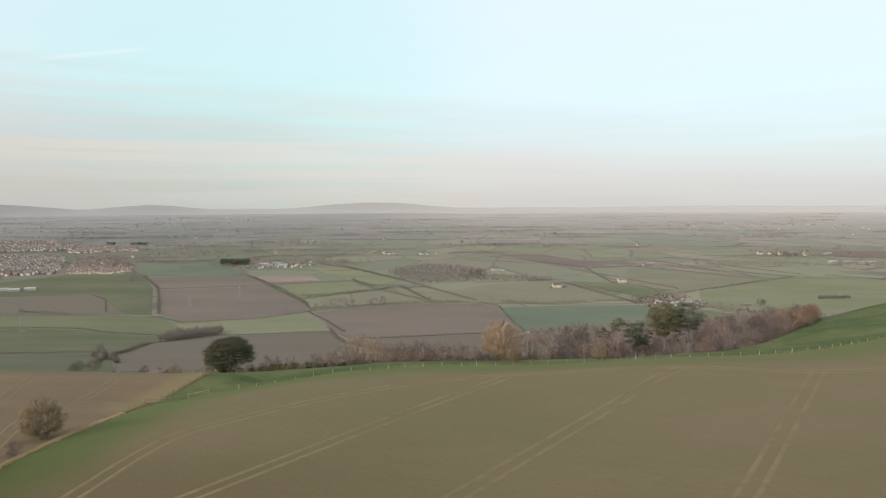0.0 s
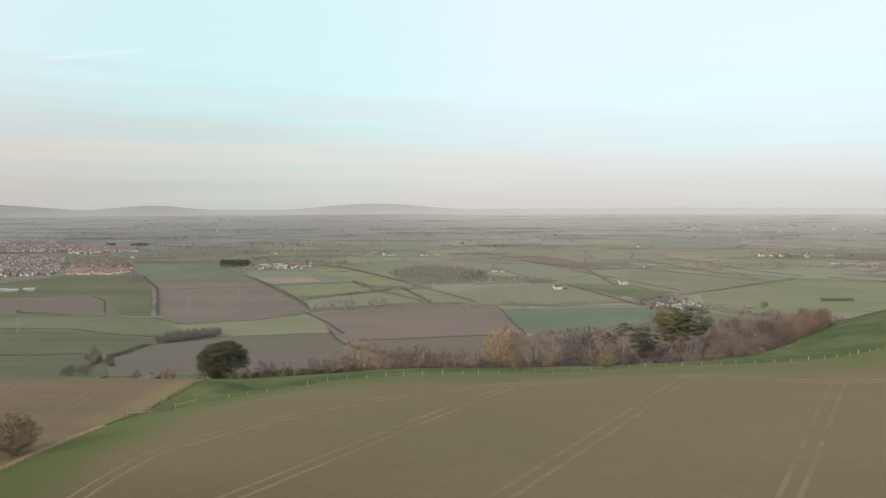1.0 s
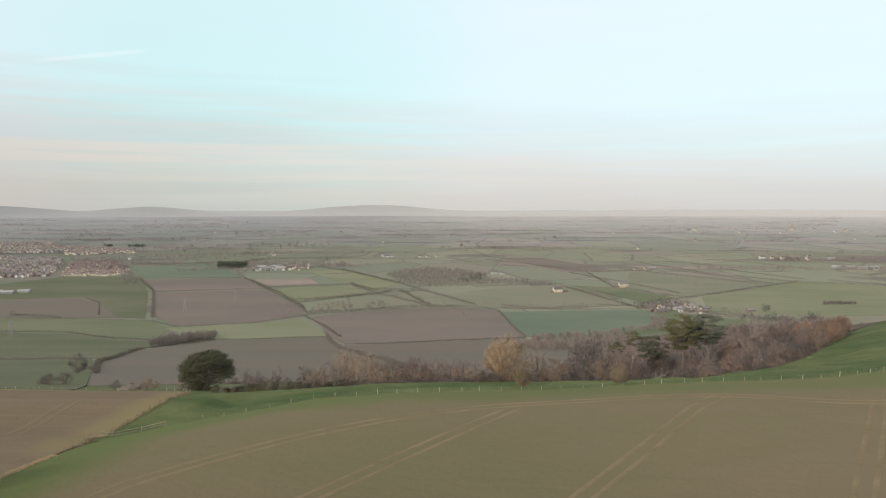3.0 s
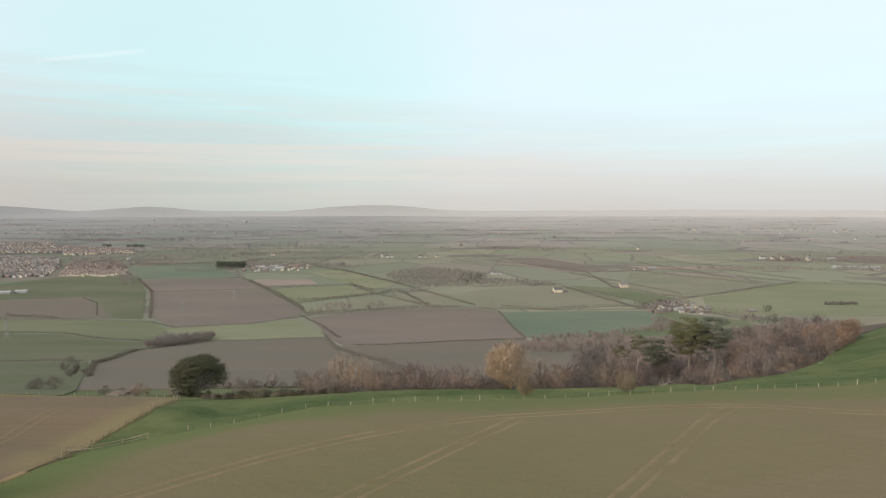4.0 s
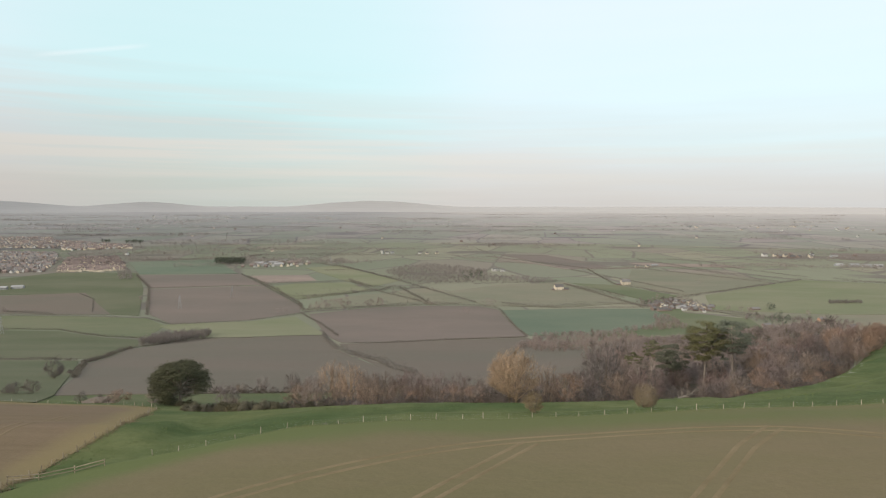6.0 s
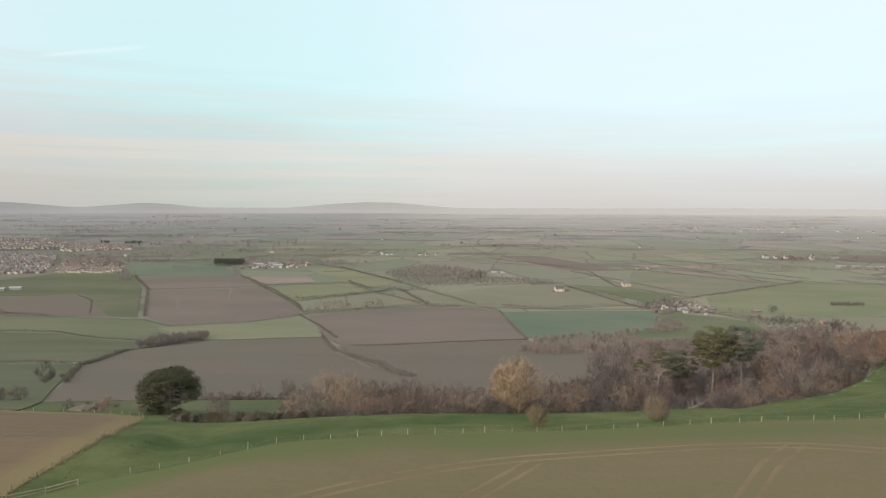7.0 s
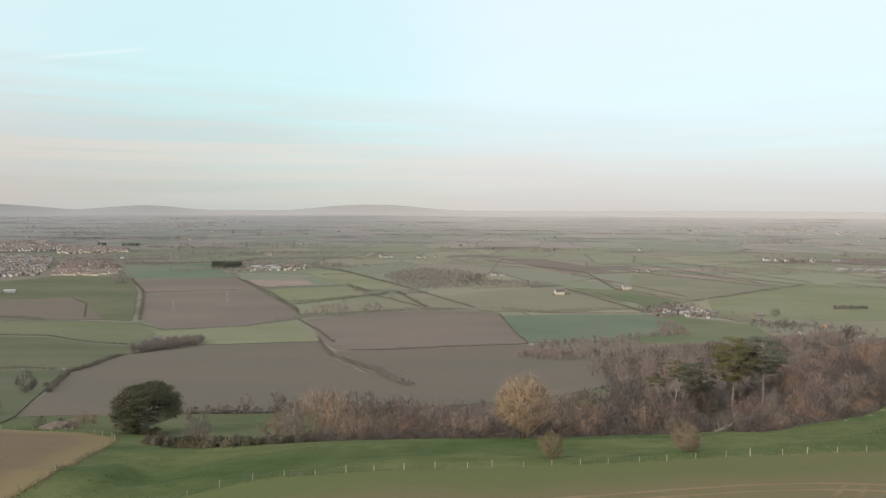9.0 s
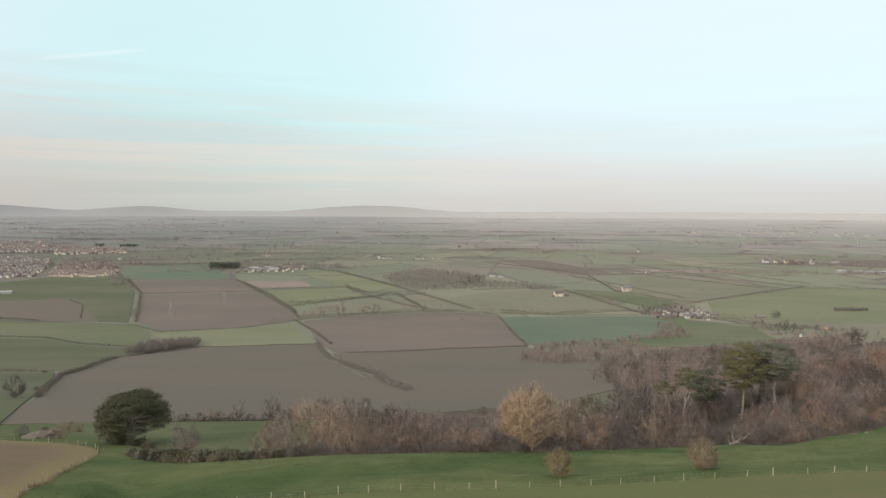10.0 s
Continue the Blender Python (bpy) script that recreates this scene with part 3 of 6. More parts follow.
# shade at the view's lower left, painted into the soil colour
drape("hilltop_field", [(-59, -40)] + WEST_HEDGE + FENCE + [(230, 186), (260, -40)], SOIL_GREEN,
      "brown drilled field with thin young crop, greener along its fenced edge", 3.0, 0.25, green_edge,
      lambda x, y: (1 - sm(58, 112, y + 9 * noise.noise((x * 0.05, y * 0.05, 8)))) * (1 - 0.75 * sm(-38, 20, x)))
STRIP = FENCE[2:] + [(230, 200), (300, 330), (200, 300), (150, 245), (132, 226)] + [(x, strip_edge(x) + 2.5) for x in range(118, -62, -6)] + [(-66, 194), (-76, 205), (-110, 222), (-200, 262)] + WEST_FENCE[::-1][2:-2]
drape("grass_strip", STRIP, GRASS, "rough green pasture strip falling away below the fence", 3.0, 0.22)
drape("west_field", [(-59, 30)] + [(x - 0.6, y) for x, y in WEST_HEDGE[1:5]] + WEST_FENCE + [(-330, 250), (-330, 30)], SOIL_LEFT,
      "pale brown stubbly field with faint wheel marks", 2.8, 0.25,
      lambda x, y: 1 - sm(3, 9, off_line(WEST_FENCE, x, y) + 2 * noise.noise((x * 0.1, y * 0.1, 5))))

drape("paddock", [(-190, 262), (-131, 242), (-115, 245), (-83, 249), (-41, 254), (-36, 252), (-28, 220), (-27, 190), (-30, 166.5), (-34, 166), (-44, 168), (-54, 176), (-64, 190), (-76, 203), (-110, 220)], PADDOCK, "small green paddock below the grass strip", 6.0, 0.15)
drape("rough_ground", [(2, 272), (14, 284), (44, 304), (104, 362), (80, 336), (54, 242), (34, 176), (20, 176), (14, 230)], DULL, "rough scrubby ground behind the tree belt", 6.0, 0.13)
drape("wood_floor", [(-30, 166.5), (-18, 167), (2, 168), (20, 168.5), (36, 171), (64, 175), (78, 177), (90, 183), (104, 197), (130, 226), (152, 250), (300, 330), (420, 480), (420, 640), (220, 660), (140, 580), (112, 470), (76, 330), (50, 240), (40, 292), (14, 282), (0, 272), (-38, 253), (-30, 220), (-29, 190)], LITTER, "leaf litter on the floor of the hillside wood", 8.0, 0.30)
FIELDS = [
    ("ploughed_field", PLOUGH, "dull purplish-brown ploughed field", [(-753, 1588), (-506, 1619), (-394, 1408), (-611, 1347)]),
    ("ploughed_field", PLOUGH, "large purplish-brown ploughed field crossed by pylons", [(-605, 1330), (-386, 1389), (-241, 1111), (-229, 1043), (-285, 967), (-385, 927), (-459, 1021)]),
    ("pasture_field", PASTURE, "light green pasture between dark hedges", [(-760, 1018), (-679, 1005), (-564, 1001), (-446, 980), (-387, 911), (-354, 783), (-411, 798), (-505, 863), (-650, 868)]),
    ("pasture_field", BRIGHT, "light green pasture beside a bare copse", [(-394, 906), (-384, 926), (-280, 951), (-225, 1001), (-143, 820), (-231, 791), (-288, 784)]),
    ("pasture_field", DULL, "mid green pasture at the foot of the slope", [(-640, 858), (-498, 852), (-405, 787), (-349, 766), (-308, 659), (-288, 546), (-345, 538), (-640, 590)]),
    ("sown_field", WINTER, "large grey-brown sown field", [(-131, 246), (-168, 320), (-256, 485), (-307, 649), (-296, 792), (-150, 827), (-102, 651), (-17, 382), (12, 282), (-41, 256), (-83, 251), (-115, 247), (-128, 243)]),
    ("ploughed_field", PLOUGH, "brown ploughed field with a lone tree at its far hedge", [(-210, 1025), (-117, 1101), (-22, 1121), (65, 1117), (93, 1079), (104, 796), (-1, 768), (-112, 738), (-140, 806), (-180, 938)]),
    ("sown_field", WINTER, "grey-brown sown field", [(-114, 728), (-49, 754), (4, 765), (102, 791), (150, 600), (150, 515), (100, 360), (40, 300), (12, 284), (-20, 378), (-79, 600)]),
    ("wheat_field", TEAL, "blue-green winter wheat field", [(98, 1073), (205, 1088), (347, 1090), (356, 1035), (352, 978), (262, 878), (195, 818), (108, 807)]),
    ("pasture_field", BRIGHT, "light green pasture", [(-371, 1361), (-327, 1429), (-216, 1452), (-147, 1322), (-199, 1256), (-267, 1196)]),
    ("pasture_field", OLIVE, "scrubby olive pasture", [(-225, 1074), (-226, 1170), (-156, 1257), (-92, 1282), (-38, 1173), (-137, 1113)]),
    ("pasture_field", OLIVE, "olive pasture", [(-94, 1306), (-27, 1359), (20, 1300), (50, 1155), (-22, 1134)]),
    ("pasture_field", BRIGHT, "yellow-green pasture", [(-379, 1780), (-299, 1848), (-101, 1486), (-147, 1375), (-224, 1484)]),
    ("pasture_field", DULL, "broad olive pasture below the housing estate", [(-1060, 1414), (-983, 1647), (-775, 1640), (-622, 1345), (-470, 1008), (-530, 1022), (-707, 1270), (-930, 1230)]),
    ("sown_field", WINTER, "brownish sown field", [(-893, 1215), (-704, 1276), (-520, 1020), (-607, 1016), (-752, 1031)]),
    ("wheat_field", TEAL, "green field beside the village", [(-956, 1955), (-715, 2022), (-518, 1632), (-758, 1613)]),
    ("pasture_field", BRIGHT, "broad green pasture with a small clump of scrub", [(510, 1254), (655, 1373), (839, 1508), (985, 1438), (1080, 1345), (860, 1042), (638, 1028), (448, 1079)]),
    ("ploughed_field", PLOUGH, "dark brown ploughed field with a pale headland", [(194, 2281), (362, 2247), (482, 1824), (350, 1748)]),
    ("stubble_field", STUBBLE, "narrow pale headland beside the plough", [(163, 2190), (185, 2170), (352, 1757), (338, 1752)]),
    ("stubble_field", STUBBLE, "thin pale strip of stubble", [(392, 1755), (396, 1785), (580, 1812), (585, 1790)]),
    ("pasture_field", OLIVE, "olive pasture by a farm", [(8, 1300), (120, 1409), (277, 1463), (344, 1160), (208, 1106), (76, 1123)]),
    ("pasture_field", PASTURE, "green pasture", [(290, 1443), (375, 1412), (455, 1246), (376, 1180)]),
    ("pasture_field", OLIVE, "dull green pasture", [(519, 1758), (706, 1624), (755, 1474), (650, 1385), (480, 1260), (400, 1415)]),
    ("stubble_field", STUBBLE, "pale stubble plot", [(-474, 1582), (-332, 1598), (-288, 1482), (-389, 1428)]),
    ("pasture_field", PASTURE, "green field corner beside the wheat", [(352, 1035), (356, 1092), (400, 1090), (390, 1050), (345, 951), (290, 780), (195, 812), (262, 872), (348, 972)]),
    ("pasture_field", OLIVE, "rough pasture between the lane and the wood", [(463, 985), (448, 1075), (638, 1024), (860, 1036), (780, 900), (560, 740), (420, 806)]),
    ("pasture_field", PASTURE, "green paddock below the farmyard", [(383, 1056), (463, 980), (420, 806), (290, 780), (345, 951)]),
    ("ploughed_field", PLOUGH, "brown ploughed field by the far village", [(1290, 2080), (1420, 2350), (1900, 2300), (1600, 1900)]),
    ("stubble_field", STUBBLE, "pale narrow stubble strip", [(600, 1840), (560, 1950), (820, 1900), (860, 1800)]),
    ("pasture_field", DULL, "green paddock at the foot of the slope", [(-640, 400), (-640, 575), (-345, 525), (-278, 514), (-179, 336), (-128, 242), (-115, 212), (-200, 250)]),
]
for nf, (nm, mt, lb, pts) in enumerate(FIELDS):
    near = min(math.hypot(*p) for p in pts) < 700
    drape(nm, pts, mt, lb, 9.0 if near else 22.0, (0.14 if near else 0.35) + 0.015 * nf)


def strip_mesh(name, line, width, material, lift, step=1.5):
    """A low ridge of bare ground along a line, its edges sunk into the field."""
    vs, pl, fs = [], [], []
    for x, y, a in along(line, step):
        k = 1 + 0.3 * noise.noise((x * 0.4, y * 0.4, width))
        for w, up in ((-0.5 * width - 0.25, -0.16), (-0.5 * width * k, 0.0), (0.5 * width * k, 0.0), (0.5 * width + 0.25, -0.16)):
            px, py = x - math.sin(a) * w, y + math.cos(a) * w
            vs.append(spot(px, py, lift + up)[0])
            pl.append((px, py, 0))
    for i in range(0, len(vs) - 4, 4):
        for j in range(3):
            fs.append((i + j, i + j + 4, i + j + 5, i + j + 1))
    return mesh_of(name, vs, fs, [material], pl, smooth=True)


def shifted(line, d):
    out = []
    for i, (x, y) in enumerate(line):
        a, b = line[max(0, i - 1)], line[min(len(line) - 1, i + 1)]
        t = math.atan2(b[1] - a[1], b[0] - a[0])
        out.append((x - math.sin(t) * d, y + math.cos(t) * d))
    return out


TRAMLINES = [[(-57, 33), (-25, 74.4), (13.5, 123.6)], [(-31, 29), (5, 73.5), (41.5, 119.5), (50, 128)], [(5, 32), (36.3, 72), (74.6, 123.6)], [(37, 30), (68, 70), (110, 124)],
             rounded([(-46, 45), (-42, 72), (-41, 82), (-38.5, 91), (-32, 98), (-22, 107), (-12, 114), (2, 121.5), (16, 125.5), (38, 128), (54, 126.5), (68, 123), (90, 123.5), (130, 143)])]
for ln in TRAMLINES:
    for side in (-1.0, 1.0):
        ob = new("wheel_track", strip_mesh("wheel_track", shifted(ln, side), 0.46, TRACK, 0.31, 1.2))
        tagged(ob, "pale bare wheel track pressed into the crop", "wheel track", "tramlines across the field", "structure")
for ln in ([(-62, 84), (-71, 110), (-74, 138), (-73, 165)], [(-66, 84), (-84, 112), (-96, 145), (-100, 180)], [(-72, 84), (-104, 120), (-124, 150), (-140, 190)], [(-84, 84), (-130, 130), (-170, 190)]):
    for side in (-1.0, 1.0):
        ob = new("wheel_track", strip_mesh("wheel_track", shifted(rounded(ln), side), 0.42, TRACK_PALE, 0.30, 1.0))
        tagged(ob, "faint wheel track across the stubbly field", "wheel track", "tramlines across the field", "structure")


# ---------------------------------------------------------------- distant ridges
def horizon_rim():
    """The last low land round the whole horizon, with three hills to the west; angles in degrees from straight ahead."""
    hills = ((-6.2, 7.8, 42, 1.5), (-25.0, 5.2, 29, 1.2), (-37.0, 8.0, 41, 1.2), (24.0, 12.0, 4, 1.0))
    vs, pl, fs, n = [], [], [], 720
    for i in range(n):
        a = radians(i * 360 / n)
        deg = (i * 360 / n + 180) % 360 - 180
        top = EYE - 12 + 2.5 * noise.noise((deg * 0.35, 0, 0)) + 1.2 * noise.noise((deg * 1.7, 4, 0))
        for c, half, h, p in hills:
            u = abs(deg - c) / half
            if u < 1:
                top += h * (0.5 + 0.5 * math.cos(math.pi * u)) ** (1 / p) * (1 + 0.12 * noise.noise((deg * 0.5, 9, 0)))
        for r, z in ((4740, EYE - 90), (4772, EYE - 52), (4786, EYE - 30 + 0.4 * (top - EYE + 12)), (4797, top)):
            vs.append((r * math.sin(a), CY + r * math.cos(a), z))
            pl.append((20000 * math.sin(a) + r * 9, 20000 * math.cos(a) + z * 30, 0))
    for i in range(n):
        for j in range(3):
            k, m = i * 4 + j, ((i + 1) % n) * 4 + j
            fs.append((k, m, m + 1, k + 1))
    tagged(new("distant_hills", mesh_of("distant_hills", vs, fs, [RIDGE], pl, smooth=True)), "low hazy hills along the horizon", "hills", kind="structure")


horizon_rim()


# ---------------------------------------------------------------- plants
class Pieces:
    """Collects tubes and leaves into one mesh."""

    def __init__(self):
        self.v, self.f, self.n = [], [], {}

    def facing(self, first, out):
        """Turns the newest face outwards and lets it catch the light like the rounded clump it belongs to."""
        f = self.f[-1]
        a, b, c = (self.v[i] for i in f[:3])
        g = (b - a).cross(c - a)
        if g.dot(out) < 0:
            self.f[-1], g = tuple(reversed(f)), -g
        if g.length > 1e-9:
            m = (out.normalized() * 0.75 + g.normalized() * 0.45).normalized()
            for i in range(first, len(self.v)):
                self.n[i] = m

    def tube(self, p0, p1, r0, r1, sides=3):
        d = (p1 - p0)
        if d.length < 1e-6:
            return
        d.normalize()
        a = d.orthogonal().normalized()
        b = d.cross(a)
        n = len(self.v)
        ring = [(a * math.cos(2 * math.pi * i / sides) + b * math.sin(2 * math.pi * i / sides)) for i in range(sides)]
        self.v += [p0 + q * r0 for q in ring]
        if r1 <= 0:
            self.v.append(p1)
            self.f += [(n + i, n + (i + 1) % sides, n + sides) for i in range(sides)]
        else:
            self.v += [p1 + q * r1 for q in ring]
            self.f += [(n + i, n + (i + 1) % sides, n + sides + (i + 1) % sides, n + sides + i) for i in range(sides)]

    def blade(self, p0, p1, w0, w1, rng, out=None):
        """A thin flat twig; w1 zero brings it to a point."""
        s = (p1 - p0).cross(Vector(rng.normal(size=3)))
        if s.length < 1e-6:
            return
        s.normalize()
        n = len(self.v)
        self.v += [p0 - s * w0, p0 + s * w0] + ([p1 + s * w1, p1 - s * w1] if w1 > 0 else [p1])
        self.f.append((n, n + 1, n + 2, n + 3) if w1 > 0 else (n, n + 1, n + 2))
        if out is not None:
            self.facing(n, out)

    def leaf(self, c, size, rng, out=None):
        a = Vector(rng.normal(size=3)).normalized()
        b = a.orthogonal().normalized()
        w = size * rng.uniform(0.35, 0.7)
        n = len(self.v)
        self.v += [c - a * size * 0.5, c + b * w * 0.5, c + a * size * 0.5, c - b * w * 0.5]
        self.f.append((n, n + 1, n + 2, n + 3))
        if out is not None:
            self.facing(n, out)

    def mesh(self, name, material, smooth=False):
        me = mesh_of(name, self.v, self.f, [material], smooth=smooth or bool(self.n))
        if self.n:
            me.normals_split_custom_set_from_vertices([self.n.get(i, (0.0, 0.0, 0.0)) for i in range(len(self.v))])
        return me


def bare_tree(name, seed, height, width, material, stems=1, trunk=0.3, limbs=22, subs=9, twigs=9, base=0.12, thick=1.0, label="", category="tree", rise=0.6, wood_mat=None, spread=0.26, ragged=0.2):
    """A leafless tree or shrub: stems, limbs and a domed crown of many fine twigs, lobed and uneven in outline."""
    rng = np.random.default_rng(seed)
    wood, crown = Pieces(), Pieces()
    cz, hz = height * (0.42 + 0.3 * base), height * (0.58 - 0.3 * base)
    wob = Vector(rng.uniform(-9, 9, 3))

    def hull(d, q):
        """A point of the crown: q is 1 at its outline."""
        lobe = 1 + ragged * noise.noise(d * 1.6 + wob) + 0.5 * ragged * noise.noise(d * 3.6 + wob)
        z = d.z * hz if d.z > 0 else d.z * (cz - height * base)
        return Vector((d.x * width * 0.5 * lobe * q, d.y * width * 0.5 * lobe * q, cz + z * lobe * q))

    def bend(pieces, p, q, r0, r1, segs, sides, wave):
        pts = [p]
        for i in range(1, segs + 1):
            t = i / segs
            m = p.lerp(q, t) + Vector(rng.normal(size=3)) * wave * math.sin(math.pi * t) - Vector((0, 0, 1)) * 0.0
            pts.append(m)
        for i in range(segs):
            a, b = r0 + (r1 - r0) * i / segs, r0 + (r1 - r0) * (i + 1) / segs
            pieces.tube(pts[i], pts[i + 1], a, 0 if (i == segs - 1 and r1 <= 0) else max(b, 0.01), sides)
        return pts

    feet, tops = [], []
    for s in range(stems):
        a = rng.uniform(0, 6.28)
        sp = 0.0 if stems == 1 else width * 0.05
        lean = rng.uniform(0, 0.05) if stems == 1 else rng.uniform(0.08, spread)
        f = Vector((math.cos(a) * sp, math.sin(a) * sp, -0.25))
        t = Vector((math.cos(a) * width * lean, math.sin(a) * width * lean, height * rng.uniform(0.6, 0.75)))
        feet.append(bend(wood, f, t, trunk * (1 if stems == 1 else 0.6), trunk * 0.25, 6, 6, 0.02 * height))
    for i in range(limbs):
        d = Vector(rng.normal(size=3))
        d.z = d.z * 0.8 + 0.25
        d.normalize()
        path = feet[rng.integers(len(feet))]
        tip = hull(d, rng.uniform(0.55, 0.8))
        k = min(len(path) - 1, max(1, int(len(path) * (tip.z / height) * rise)))
        lm = bend(wood if i < limbs * 0.6 else crown, path[k], tip, trunk * 0.3, 0.025 * thick, 5, 3, 0.035 * height)
        for _ in range(subs):
            p = lm[rng.integers(2, 6)]
            e = (d + Vector(rng.normal(size=3)) * 0.5)
            e.normalize()
            q = hull(e, rng.uniform(0.7, 0.98))
            sb = [p, p.lerp(q, rng.uniform(0.55, 1.0))]
            crown.blade(sb[0], sb[1], 0.04 * thick, 0.02 * thick, rng)
            for _ in range(twigs):
                w = p.lerp(sb[1], rng.uniform(0.3, 1.0))
                o = (w - Vector((0, 0, cz * 0.7)))
                o = (o.normalized() + Vector(rng.normal(size=3)) * 0.7 + Vector((0, 0, 0.2))).normalized()
                e = w + o * rng.uniform(0.05, 0.12) * (height + width) * 0.5
                u = Vector((e.x / (width * 0.5), e.y / (width * 0.5), (e.z - cz) / (hz if e.z > cz else cz - height * base + 0.01)))
                if u.length > 1e-3:
                    lobe = 1 + ragged * noise.noise(u.normalized() * 1.6 + wob) + 0.5 * ragged * noise.noise(u.normalized() * 3.6 + wob)
                    if u.length > lobe:          # tips end together in a rounded outline
                        e = w.lerp(e, 0.3)
                crown.blade(w, e, 0.024 * thick, 0, rng, e - Vector((0, 0, cz * 0.75)))
    root = tagged(new(name), label, category)
    part("trunk", wood.mesh("trunk", wood_mat or BARK), root)
    part("crown", crown.mesh("crown", material), root)
    return root


def pine_tree(name, seed, height, rx, z0, material, label, clumps=90, lean=0.0, low=0.0, fork=0.4, open_side=False, girth=0.017):
    """A pine: a forked trunk, limbs out to rounded clumps of needles that make a domed crown down to z0 (low on one side)."""
    rng = np.random.default_rng(seed)
    wood, crown, puffs = Pieces(), Pieces(), []
    cz = z0 + (height - z0) * 0.42
    size = rx * (0.235 if open_side else 0.24)
    while len(puffs) < clumps:
        d = Vector(rng.normal(size=3)).normalized()
        q = 1.0 if rng.random() < 0.75 else rng.uniform(0.35, 0.8)
        k = (abs(d.x) ** 2.15 + abs(d.y) ** 2.15 + abs(d.z) ** 2.15) ** (-1 / 2.15)
        k *= q * (1 + (0.15 if open_side else 0.26) * noise.noise(d * 2.3 + Vector((seed, 0, 0))))
        p = Vector((d.x * (rx - size) * k, d.y * (rx - size) * 0.9 * k, cz + d.z * k * ((height - size * 0.7 - cz) if d.z > 0 else (cz - z0) * (1.0 if d.x > 0 else 1.0 + low))))
        p.x += lean * p.z
        if open_side and p.y < (0.3 if p.x < 0.5 * rx else 0.8) * rx and -0.28 * rx < p.x and p.z < height * (0.6 if -0.15 * rx < p.x < 0.45 * rx else 0.34):
            continue                     # open below on the side of the bare limbs
        if any((p - o).length < size * 0.66 for o, _ in puffs[-60:]):
            continue
        puffs.append((p, size * rng.uniform(0.75, 1.3)))
    for p, r in puffs:
        for _ in range(int(210 * min(1.0, (r / 1.3) ** 2) + 50)):
            d = Vector(rng.normal(size=3)).normalized()
            d.z = d.z if d.z > -0.15 else -d.z * 0.5      # pads: full above, bare below
            wave = 1 + 0.3 * noise.noise(d * 2.5 + p)
            m = p + Vector((d.x * r, d.y * r, d.z * r * 0.62)) * wave * rng.uniform(0.5, 1.05)
            crown.leaf(m, 0.30 * rng.uniform(0.6, 1.3), rng, (m - p) * Vector((1, 1, 1.6)) / r + (p - Vector((lean * p.z, 0, cz))) * 0.6 / rx)
    top = Vector((lean * height * 0.85, 0, height * 0.85))
    foot, mid = Vector((0, 0, -0.3)), Vector((lean * height * fork + 0.012 * height, -0.01 * height, height * fork))
    stems = []
    for end, r in ((top, 0.026), (Vector((lean * height * 0.8 - rx * 0.35, -rx * 0.15, height * 0.8)), 0.019), (Vector((lean * height * 0.8 + rx * 0.4, -rx * 0.1, height * 0.72)), 0.017)):
        pts = [mid.lerp(end, t / 5) + Vector(rng.normal(size=3)) * 0.012 * height * (t > 0) for t in range(6)]
        for a, (p, q) in enumerate(zip(pts, pts[1:])):
            wood.tube(p, q, height * r * girth * 34 * (1 - 0.14 * a), height * r * girth * 34 * (1 - 0.14 * (a + 1)), 6)
        stems += pts[1:]
    pts = [foot.lerp(mid, t / 4) + Vector(rng.normal(size=3)) * 0.006 * height * (0 < t < 4) for t in range(5)]
    for a, (p, q) in enumerate(zip(pts, pts[1:])):
        wood.tube(p, q, height * girth * (1 - 0.05 * a), height * girth * (1 - 0.05 * (a + 1)), 8)
    for p, r in puffs[::2]:
        s = min(stems + pts[2:], key=lambda v: (v - p).length + 0.8 * abs(v.z - p.z + 1.0))
        m = s.lerp(p, 0.5) + Vector((rng.normal() * 0.2, rng.normal() * 0.2, -0.35))
        wood.tube(s, m, 0.10, 0.075, 4)
        wood.tube(m, p, 0.075, 0.03, 4)
    if open_side:                        # bare boughs sweeping out below the crown
        for a, z, ln in ((-0.5, 0.16, 0.42), (-0.1, 0.22, 0.5), (-2.6, 0.15, 0.3), (-0.9, 0.26, 0.4), (-2.2, 0.3, 0.3), (-0.3, 0.12, 0.34)):
            p = Vector((0, 0, height * z))
            for i in range(4):
                q = p + Vector((math.cos(a), math.sin(a), 0.22 - 0.1 * i)) * rx * ln / 4 + Vector(rng.normal(size=3)) * 0.12
                wood.tube(p, q, 0.12 - 0.022 * i, 0.1 - 0.022 * i, 5)
                p = q
    root = tagged(new(name), label, "tree")
    part("trunk", wood.mesh("trunk", PINE_BARK), root)
    part("crown", crown.mesh("crown", material), root)
    return root


